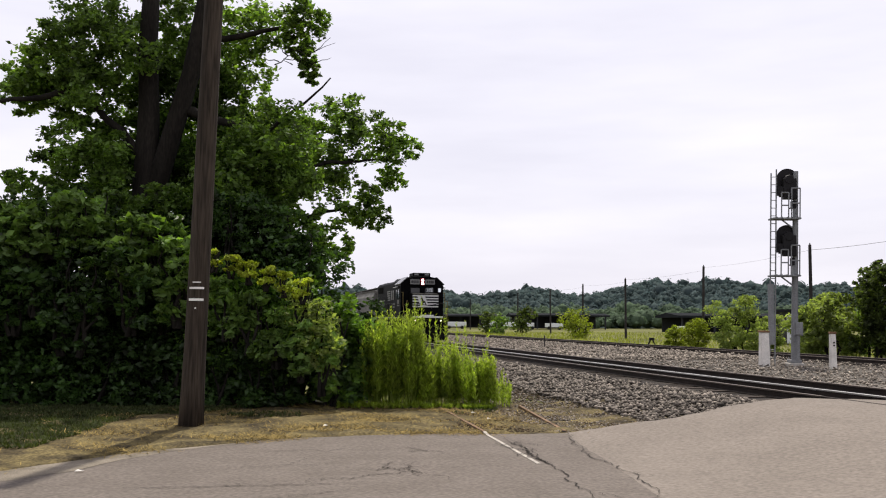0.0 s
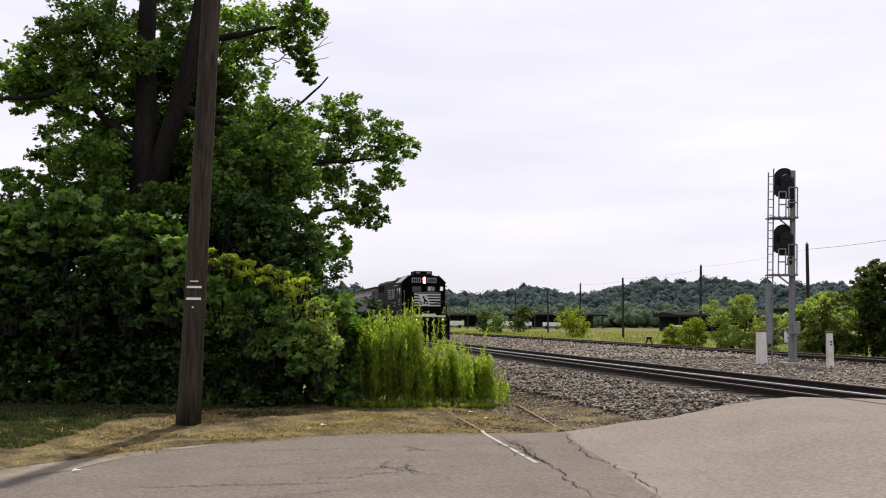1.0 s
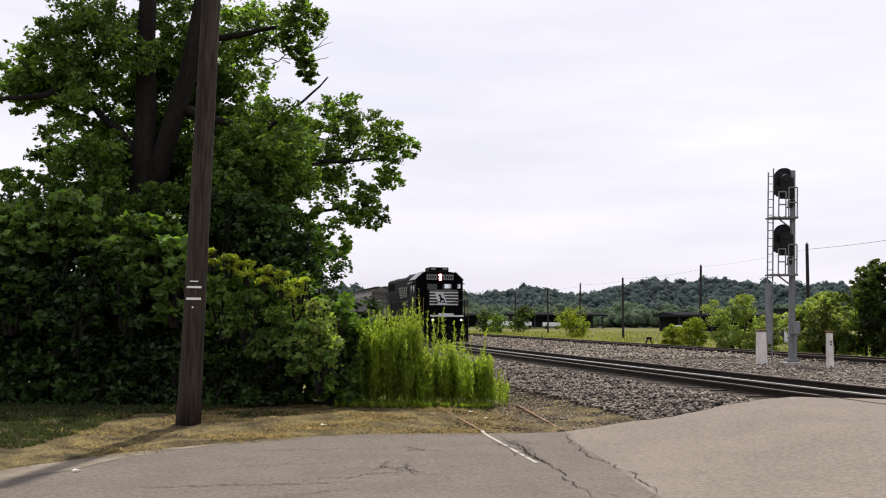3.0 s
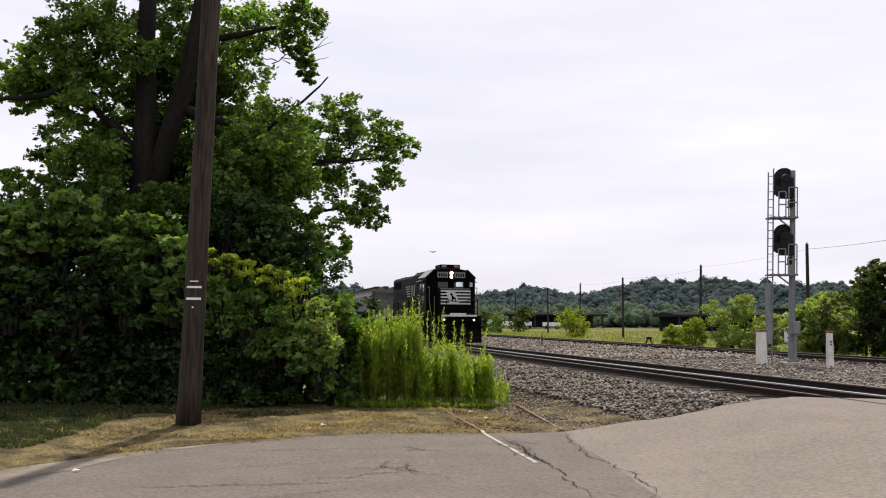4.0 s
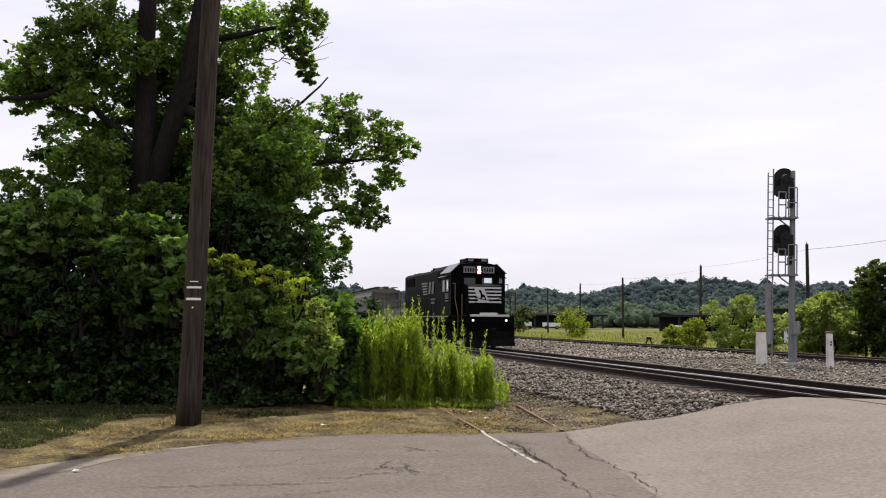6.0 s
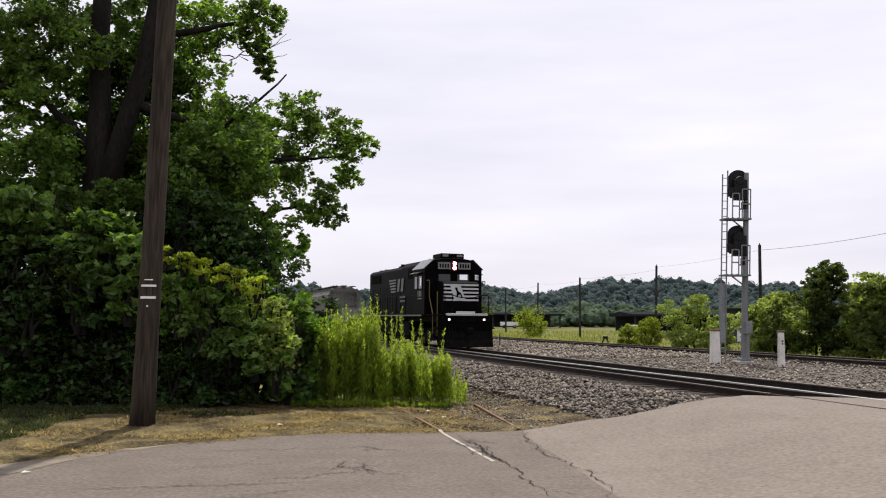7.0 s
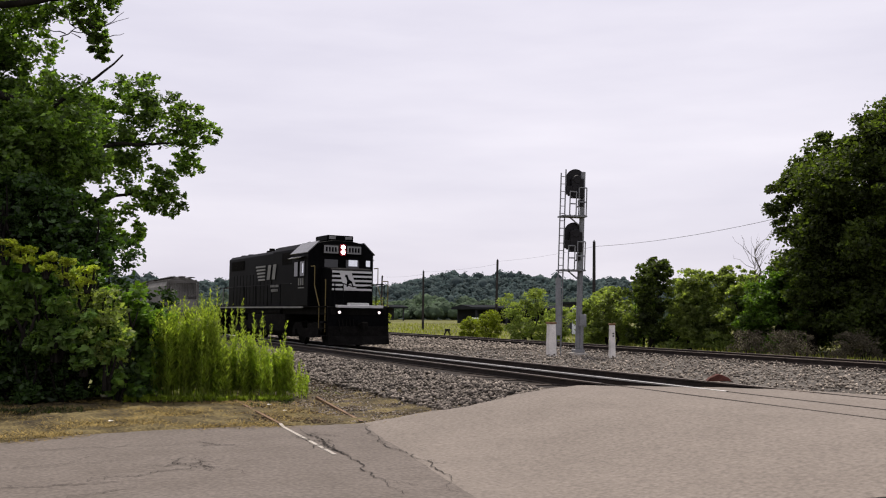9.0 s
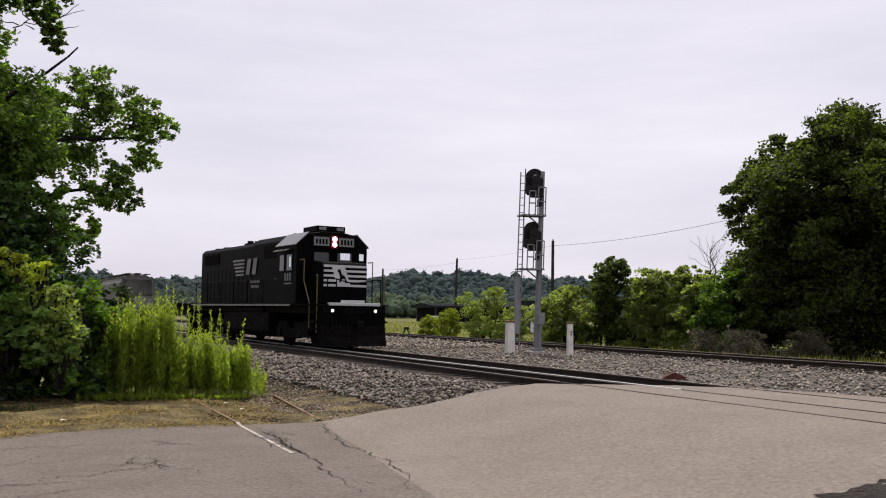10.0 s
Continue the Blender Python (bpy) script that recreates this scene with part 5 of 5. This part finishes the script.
weeds("verge_grass", -2.4, 1.15, 20.6, 21.2, 220, 0.2, 0.12, 35, "short green grass along the foot of the weeds")

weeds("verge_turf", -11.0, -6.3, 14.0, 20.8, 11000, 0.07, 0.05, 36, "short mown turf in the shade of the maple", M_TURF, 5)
weeds("verge_turf", -6.6, -4.0, 18.9, 20.8, 1500, 0.08, 0.06, 38, "short mown turf at the foot of the thicket", M_TURF, 5, patchy=True)
weeds("verge_turf", -4.2, 1.2, 18.6, 20.8, 1500, 0.10, 0.07, 37, "thin green turf at the foot of the thicket", M_TURF, 5, patchy=True)


def crown_tree(x, y, top, r, seed, mat, label, ground=-0.4, leaf=0.3, dense=150, low=0.15):
    """A tree beyond the tracks: tapered trunk, limbs, crown of clumps with gaps."""
    rng = random.Random(seed)
    ob = thing("tree", label, "tree")
    leaf *= 0.72
    h = top - ground
    bm = bmesh.new()
    limb(bm, (x, y, ground - 0.2), (x + rng.uniform(-0.3, 0.3), y, ground + h * 0.75), 0.05 + h * 0.022, 0.06, rng, 0.05)
    part("trunk", bm, M_BARK, ob, smooth=True)
    cs, rs, ks = [], [], []
    n = int(14 + r * 6)
    for i in range(n):
        f = (i + 0.5) / n
        z = ground + h * (low + (0.97 - low) * f)
        env = r * math.sqrt(max(0.05, 1 - ((f - 0.42) / 0.62) ** 2))
        a = rng.uniform(0, math.tau)
        d = env * rng.uniform(0.35, 0.8)
        cs.append((x + d * math.cos(a), y + d * math.sin(a), z - r * 0.12))
        rs.append(r * rng.uniform(0.26, 0.42))
        ks.append(int(dense * rs[-1] ** 2 / leaf ** 2 * 0.13) + 80)
    for k in range(0, n, 4):
        bm = bmesh.new()
        limb(bm, (x, y, ground + h * 0.3 + (cs[k][2] - ground) * 0.3), cs[k], 0.08, 0.02, rng, 0.15)
        part("limb", bm, M_BARK, ob)
    lf = new("crown", leaf_mesh("crown", cs, rs, ks, leaf, mat, seed, 0.35, 0.85, 16, 0.6))
    lf.parent = ob
    return ob


crown_tree(30.5, 37.5, 11.6, 4.7, 41, M_DARKLEAF, "large dark green tree behind the second line", dense=420)
crown_tree(32.2, 33.0, 11.4, 4.6, 42, M_DARKLEAF, "large dark green tree behind the second line", dense=420)
crown_tree(27.8, 40.2, 9.6, 2.6, 43, M_DARKLEAF, "dark green tree with an uneven crown", dense=420)
crown_tree(28.9, 39.0, 10.7, 2.7, 50, M_DARKLEAF, "dark green tree with an uneven crown", dense=420)
crown_tree(22.7, 47.5, 4.7, 1.8, 44, M_DARKLEAF, "small rounded dark green tree", dense=420, leaf=0.26, low=0.05)
crown_tree(24.2, 46.0, 3.9, 2.1, 45, M_MIDLEAF, "light green young tree beyond the tracks", dense=420, leaf=0.26, low=0.05)
crown_tree(25.8, 44.0, 4.2, 2.0, 46, M_MIDLEAF, "green young tree beyond the tracks", dense=420, leaf=0.26, low=0.05)
crown_tree(21.2, 50.5, 3.1, 1.9, 47, M_MIDLEAF, "light green low tree beyond the tracks", dense=420, leaf=0.26, low=0.05)
crown_tree(26.8, 41.5, 3.9, 2.0, 48, M_THICK, "dark green low tree beyond the tracks", dense=420, leaf=0.26, low=0.02)
crown_tree(33.0, 44.0, 8.5, 4.0, 49, M_DARKLEAF, "dark green tree further back", dense=300)
shrub(18.7, 58.0, 3.2, 1.75, 301, M_MIDLEAF, "light green bush in the field beyond the second line", 0.15, dense=1700, ground=-0.4)
shrub(20.2, 56.5, 1.9, 1.2, 302, M_MIDLEAF, "light green low bush in the field beyond the second line", 0.15, dense=1700, ground=-0.4)
shrub(16.8, 60.5, 1.7, 1.3, 303, M_YBUSH, "bright yellow-green bush in the field", 0.14, dense=1700, ground=-0.4)
shrub(15.9, 62.0, 1.15, 1.0, 304, M_YBUSH, "bright yellow-green bush in the field", 0.14, dense=1700, ground=-0.4)
shrub(14.9, 102.0, 2.7, 2.2, 305, M_YBUSH, "bright yellow-green bush in the field", 0.3, dense=150, ground=-0.4)
shrub(12.6, 148.0, 4.2, 2.4, 306, M_DARKLEAF, "dark round bush far across the field", 0.45, dense=80, ground=-0.4)
shrub(6.3, 140.0, 3.2, 1.8, 307, M_DARKLEAF, "dark round bush far across the field", 0.45, dense=80, ground=-0.4)
shrub(8.0, 135.0, 2.6, 1.6, 308, M_LEAF, "green bush far across the field", 0.4, dense=80, ground=-0.4)
for k, (x, y, t_, r_) in enumerate(((25.0, 37.0, 0.9, 1.3), (26.6, 35.0, 0.8, 1.3), (24.0, 40.0, 0.7, 1.0))):
    shrub(x, y, t_, r_, 320 + k, M_DRYB, "low heap of brown dead brush beside the second line", 0.07, "dead_brush", "brush", 2400, ground=-0.4, squash=0.5)

# bare dead tree between the leafy ones
dead = thing("dead_tree", "bare grey dead tree with fine branches", "tree")
rng = random.Random(77)
bm = bmesh.new()
limb(bm, (26.4, 43.0, -0.4), (26.4, 43.0, 4.6), 0.08, 0.025, rng, 0.08)
for k in range(26):
    z = 3.0 + 0.07 * k
    limb(bm, (26.4, 43.0, z + 0.2), (26.4 + rng.uniform(-1.2, 1.2), 43 + rng.uniform(-0.6, 0.6), z + rng.uniform(0.8, 1.9)), 0.014, 0.004, rng, 0.25, 5)
part("branches", bm, M_DRYB, dead)


def field_grass():
    rng = np.random.default_rng(61)
    k = 30000
    o = 14.4 + rng.random(k) ** 2.0 * 60
    s = rng.uniform(-30, 150, k)
    x, y = NX * (LINE + o) + UX * s, NY * (LINE + o) + UY * s
    g = land(x, y) - 0.06
    h = rng.uniform(0.1, 0.36, k) * np.interp(o, (14.4, 18), (0.5, 1))
    a = rng.uniform(0, math.pi, k)
    w = 0.018 + 0.03 * rng.random(k)
    s_ = np.stack([np.cos(a) * w, np.sin(a) * w, np.zeros(k)], -1)
    b = np.stack([x, y, g], -1)
    t = b + np.stack([rng.normal(0, 0.08, k), rng.normal(0, 0.08, k), h], -1)
    v = np.stack([b - s_, b + s_, t + s_ * 0.2, t - s_ * 0.2], 1).reshape(-1, 3)
    tagged(new("field_grass", raw_mesh("field_grass", v, np.arange(k * 4).reshape(-1, 4), M_FIELD)), "yellow-green uncut grass of the field", "grass", kind="stuff")


field_grass()


# ---- sheds and hills ----
def shed(x0, x1, y, roof, depth, label):
    ob = thing("shed", label, "shed")
    bm = bmesh.new()
    prism(bm, [(y - 1.0, roof - 0.35), (y - 1.0, roof), (y + depth / 2, roof + 0.5), (y + depth + 1, roof), (y + depth + 1, roof - 0.35)], x0 - 1, x1 + 1)
    part("roof", bm, M_SHED, ob, "dark flat roof with a deep edge")
    bm = bmesh.new()
    box(bm, ((x0 + x1) / 2, y + depth, roof / 2 - 0.2), (x1 - x0, 0.3, roof + 0.2))
    part("back_wall", bm, M_SHEDW, ob)
    n = int((x1 - x0) / 5)
    for k in range(n + 1):
        bm = bmesh.new()
        box(bm, (x0 + (x1 - x0) * k / n, y, roof / 2 - 0.3), (0.3, 0.3, roof + 0.1))
        part("post", bm, M_SHEDW, ob)
    return ob


shed(39.2, 66.0, 150.0, 2.6, 14, "long dark open-sided shed far across the field")
shed(16.5, 38.0, 215.0, 3.0, 14, "long low dark shed far across the field")
shed(-6.0, 14.0, 235.0, 2.9, 12, "long low dark shed far across the field")
for x, y, w, h in ((10.5, 210, 3.4, 1.2), (14.6, 205, 2.6, 1.1), (19.5, 209, 2.0, 1.0), (2.5, 212, 5.0, 1.1), (25.0, 208, 4.0, 0.9), (38.0, 147, 1.6, 0.7)):
    ob = thing("parked_trailer", "pale box trailer parked by the sheds", "trailer", "pale trailers")
    bm = bmesh.new()
    box(bm, (x, y, -0.15 + h / 2 + 0.3), (w, 1.6, h))
    part("body", bm, M_PALE, ob, bevel=0.05)
    for sx in (-0.3, 0.3):
        bm = bmesh.new()
        tube(bm, (x + sx * w, y - 0.8, 0.0), (x + sx * w, y + 0.8, 0.0), 0.4, n=12)
        part("wheel", bm, M_SIGBLK, ob)
# pale wall panels behind the signal
wall = thing("shed", "small shed with pale wall panels behind the signal", "shed")
bm = bmesh.new()
box(bm, (33.2, 82.0, 1.0), (5.6, 3.0, 2.9))
part("wall", bm, M_SHEDW, wall)
bm = bmesh.new()
box(bm, (33.2, 82.0, 2.55), (6.2, 3.6, 0.22))
part("roof", bm, M_SHED, wall)
for x, w in ((30.6, 0.6), (35.3, 1.0)):
    bm = bmesh.new()
    box(bm, (x, 80.47, 0.95), (w, 0.06, 2.6))
    part("panel", bm, M_PALE, wall, "pale wall panel")


def far_hills():
    """A wooded ridge: a swelling slope covered with tree crowns of uneven size."""
    def ridge(b):
        deg = np.degrees(b)
        return np.interp(deg, (-60, -30, -8, -5, 0, 3, 5.7, 8, 10.5, 13, 15, 18, 21, 26, 32, 45, 60), (10, 12, 10.5, 11, 9.5, 10.5, 11.6, 10.4, 11.2, 15.6, 16.3, 14.5, 14.0, 12.0, 11, 12, 10))
    def height(b, d):
        rise = smooth01((d - 290) / 130)
        return -0.6 + (ridge(b) + 1.1) * rise * (1 - 0.5 * smooth01((d - 440) / 400)) + 1.2 * np.sin(b * 60 + d * 0.02) * rise
    bs = np.radians(np.arange(-60, 60.1, 0.5))
    ds = np.concatenate([np.arange(285, 470, 9.0), [520, 600, 750]])
    B, D = np.meshgrid(bs, ds, indexing="ij")
    idx = np.arange(B.size).reshape(B.shape)
    faces = np.stack([idx[:-1, :-1], idx[1:, :-1], idx[1:, 1:], idx[:-1, 1:]], -1).reshape(-1, 4)
    v = np.stack([D * np.sin(B), D * np.cos(B), height(B, D)], -1).reshape(-1, 3)
    tagged(new("hill", raw_mesh("hill", v, faces, M_HILL)), "low wooded hills along the horizon, haze put into their colour", "hill", kind="structure")
    bm = bmesh.new()
    bmesh.ops.create_icosphere(bm, subdivisions=1, radius=1.0)
    bv = np.array([vv.co[:] for vv in bm.verts])
    bf = np.array([[vv.index for vv in f.verts] for f in bm.faces])
    bm.free()

    def woods(seed, k, d0, d1, r0, r1, sprays, size, ground, mat, name, label):
        """Tree crowns: a small dark core each, hidden in leafy sprays, of uneven height and girth."""
        rng = np.random.default_rng(seed)
        b = np.radians(rng.uniform(-26, 40, k))
        d = d0 + (d1 - d0) * rng.random(k)
        r = rng.uniform(r0, r1, k) * np.where(rng.random(k) < 0.08, 1.35, 1.0)
        tall = rng.uniform(0.8, 1.25, k)
        c = np.stack([d * np.sin(b), d * np.cos(b), ground(b, d) + r * tall * 0.55], -1)
        form = np.stack([np.ones(k), np.ones(k), tall], -1)[:, None]
        core = (bv[None] * rng.uniform(0.6, 1.0, (k, len(bv), 1)) * r[:, None, None] * 0.76 * form + c[:, None]).reshape(-1, 3)
        f = (bf[None] + (np.arange(k) * len(bv))[:, None, None]).reshape(-1, 3)
        tagged(new(name, raw_mesh(name, core, f, mat)), label, "woods", kind="stuff")
        lump = rng.normal(size=(k, 7, 3))  # boughs that make the crown uneven
        lump /= np.linalg.norm(lump, axis=-1)[..., None]
        lump[..., 2] = np.abs(lump[..., 2]) * 0.9 - 0.15
        pick = rng.integers(0, 7, (k, sprays))
        q = lump[np.arange(k)[:, None], pick] * rng.uniform(0.55, 0.78, (k, sprays, 1)) + np.clip(rng.normal(0, 0.13, (k, sprays, 3)), -0.2, 0.2)
        p = (c[:, None] + q * r[:, None, None] * form).reshape(-1, 3)
        out = q.reshape(-1, 3) / np.linalg.norm(q.reshape(-1, 3), axis=1)[:, None] + np.array([0, 0, 0.45]) + rng.normal(0, 0.25, p.shape)
        d_ = np.cross(out, rng.normal(size=p.shape))
        d_ /= np.linalg.norm(d_, axis=1)[:, None]
        s_ = np.cross(out, d_)
        s_ /= np.linalg.norm(s_, axis=1)[:, None] + 1e-9
        l = (size * rng.uniform(0.6, 1.3, len(p)))[:, None]
        v = np.stack([p - d_ * l * 0.5, p + s_ * l * 0.4, p + d_ * l * 0.5, p - s_ * l * 0.4], 1).reshape(-1, 3)
        tagged(new(name + "_leaves", raw_mesh(name + "_leaves", v, np.arange(len(v)).reshape(-1, 4), mat)), "leafy crowns of the " + label, "woods", kind="stuff")

    # both woods carry their haze in the leaf colour
    woods(91, 6500, 292, 452, 1.9, 3.4, 46, 1.25, height, M_HILL, "far_woods", "blue-green woods on the far hills, haze put into their colour")
    woods(92, 2200, 262, 294, 1.5, 2.7, 56, 0.9, lambda b, d: -0.6 + (d - 262) * 0.12 + 0.8 * np.sin(b * 37) ** 2, M_BELT, "wood_belt", "green belt of trees at the foot of the hills, haze put into its paleness")


far_hills()

# hedge that closes the gaps between the young trees
for k, (x, y, t_) in enumerate(((20.4, 52.5, 2.2), (21.6, 49.5, 2.6), (22.9, 48.6, 2.8), (24.6, 47.5, 3.2), (25.4, 45.4, 3.0), (26.5, 43.6, 3.4), (27.6, 42.0, 3.6))):
    shrub(x, y, t_, 1.5, 340 + k, M_MIDLEAF if k in (0, 1, 3, 4) else M_THICK, "green hedge shrub beyond the second line", 0.17, "hedge_shrub", "shrub", 420, ground=-0.4, group="far hedge")

# paper scraps on the verge and road
for k, (x, y, g_) in enumerate(((0.62, 19.6, 0), (-4.75, 11.95, 1), (-2.2, 17.0, 0), (0.9, 18.4, 0))):
    bm = bmesh.new()
    a_ = [bm.verts.new((x + dx, y + dy, (float(road_z(x, y)) if g_ else float(land(x, y)) + 0.05) + 0.02 + dz)) for dx, dy, dz in ((-0.05, -0.03, 0.0), (0.04, -0.03, 0.01), (0.06, 0.03, 0.0), (-0.03, 0.03, 0.02))]
    bm.faces.new(a_)
    bmesh.ops.solidify(bm, geom=bm.faces[:], thickness=0.004)
    tagged(new("paper_scrap", finish(bm, "paper_scrap", M_MARK)), "crumpled scrap of white paper on the ground", "litter", "paper scraps")

# ---- small things by the line ----
derail = thing("derail", "rusty brown derail block clamped on the rail", "derail")
p = Vector((10.25, 18.2, 0.0))
bm = bmesh.new()
extrude_xz(bm, [(-0.27, -0.02), (0.27, -0.02), (0.2, 0.06), (0.03, 0.13), (-0.03, 0.13), (-0.2, 0.05)], -0.1, 0.1)
ob = part("block", bm, M_REDRUST, derail, bevel=0.015)
ob.matrix_basis = pose(p.x, p.y, p.z + 0.02, 0, 0, -15)
stake = thing("stake", "thin grey steel stake between the lines", "stake")
bm = bmesh.new()
tube(bm, (6.25, 57.0, -0.3), (6.25, 57.0, 0.55), 0.035, n=6)
part("rod", bm, M_FARPOLE, stake)
stand = thing("switch_stand", "small dark switch stand at the edge of the field", "switch stand")
bm = bmesh.new()
tube(bm, (16.3, 73.0, -0.45), (16.55, 73.0, 0.1), 0.06, n=6)
tube(bm, (16.9, 73.0, -0.45), (16.65, 73.0, 0.1), 0.06, n=6)
box(bm, (16.6, 73.0, 0.08), (0.4, 0.25, 0.2))
part("frame", bm, M_SIGBLK, stand)


def build_bird():
    """A small dark bird: a tapering body with head and tail, and two wings hinged at the shoulders."""
    ob = thing("bird", "small grey bird flying low across the sky", "bird")
    bm = bmesh.new()
    path_tube(bm, [(-0.19, 0, 0.02), (-0.1, 0, 0.01), (0.0, 0, 0.0), (0.08, 0, 0.01), (0.13, 0, 0.03), (0.17, 0, 0.03), (0.2, 0, 0.02)], [0.01, 0.026, 0.036, 0.032, 0.026, 0.022, 0.005], 10)
    part("body", bm, M_BIRD, ob, smooth=True)
    bm = bmesh.new()
    prism(bm, [(-0.045, 0.012), (0.045, 0.012), (0.02, 0.026), (-0.02, 0.026)], -0.3, -0.15)
    part("tail", bm, M_BIRD, ob)
    wings = []
    for sy in (-1, 1):
        bm = bmesh.new()
        prof = [(0.07, 0.0), (0.09, 0.12), (0.03, 0.22), (-0.05, 0.25), (-0.06, 0.16), (-0.09, 0.08), (-0.08, 0.0)]
        lo = [bm.verts.new((x, sy * y, -0.006)) for x, y in prof]
        hi = [bm.verts.new((x, sy * y, 0.006)) for x, y in prof]
        bm.faces.new(lo)
        bm.faces.new(hi)
        for k in range(len(prof)):
            bm.faces.new((lo[k], lo[(k + 1) % 7], hi[(k + 1) % 7], hi[k]))
        wing = part("wing", bm, M_BIRD, ob)
        wing.matrix_basis = pose(0, sy * 0.03, 0.03)
        wings.append((wing, sy))
    return ob, wings


bird, bird_wings = build_bird()


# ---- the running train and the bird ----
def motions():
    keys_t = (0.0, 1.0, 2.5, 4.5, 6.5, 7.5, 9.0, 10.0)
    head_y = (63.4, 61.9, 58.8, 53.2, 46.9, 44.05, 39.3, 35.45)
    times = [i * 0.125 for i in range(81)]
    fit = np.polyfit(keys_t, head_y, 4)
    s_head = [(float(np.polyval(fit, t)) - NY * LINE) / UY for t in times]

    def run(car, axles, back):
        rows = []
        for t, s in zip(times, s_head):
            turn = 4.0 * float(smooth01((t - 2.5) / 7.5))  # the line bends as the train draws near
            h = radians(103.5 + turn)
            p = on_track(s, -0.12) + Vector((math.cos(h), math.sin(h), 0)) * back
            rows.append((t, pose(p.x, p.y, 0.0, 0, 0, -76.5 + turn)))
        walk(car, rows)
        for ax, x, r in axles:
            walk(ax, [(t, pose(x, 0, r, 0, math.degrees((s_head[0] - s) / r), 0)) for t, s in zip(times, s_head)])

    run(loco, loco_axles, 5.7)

    # the bird crosses the sky beyond the tracks, dipping a little between wing beats
    flight_t = (0.0, 3.8, 4.1, 4.4, 4.6, 4.9, 5.2, 6.0, 10.0)
    flight_z = (5.9, 5.65, 6.05, 5.75, 5.85, 5.4, 5.65, 5.8, 7.0)
    beats = [i * 0.0625 for i in range(161)]
    walk(bird, [(t, pose(-3.85 + 15.95 * (t - 3.8), 60.0, float(np.interp(t, flight_t, flight_z)), 0, 0, 0)) for t in beats])
    for wing, sy in bird_wings:
        walk(wing, [(t, pose(0, sy * 0.03, 0.03, sy * (8 + 34 * math.sin(t * math.tau * 3.4)), 0, 0)) for t in beats])


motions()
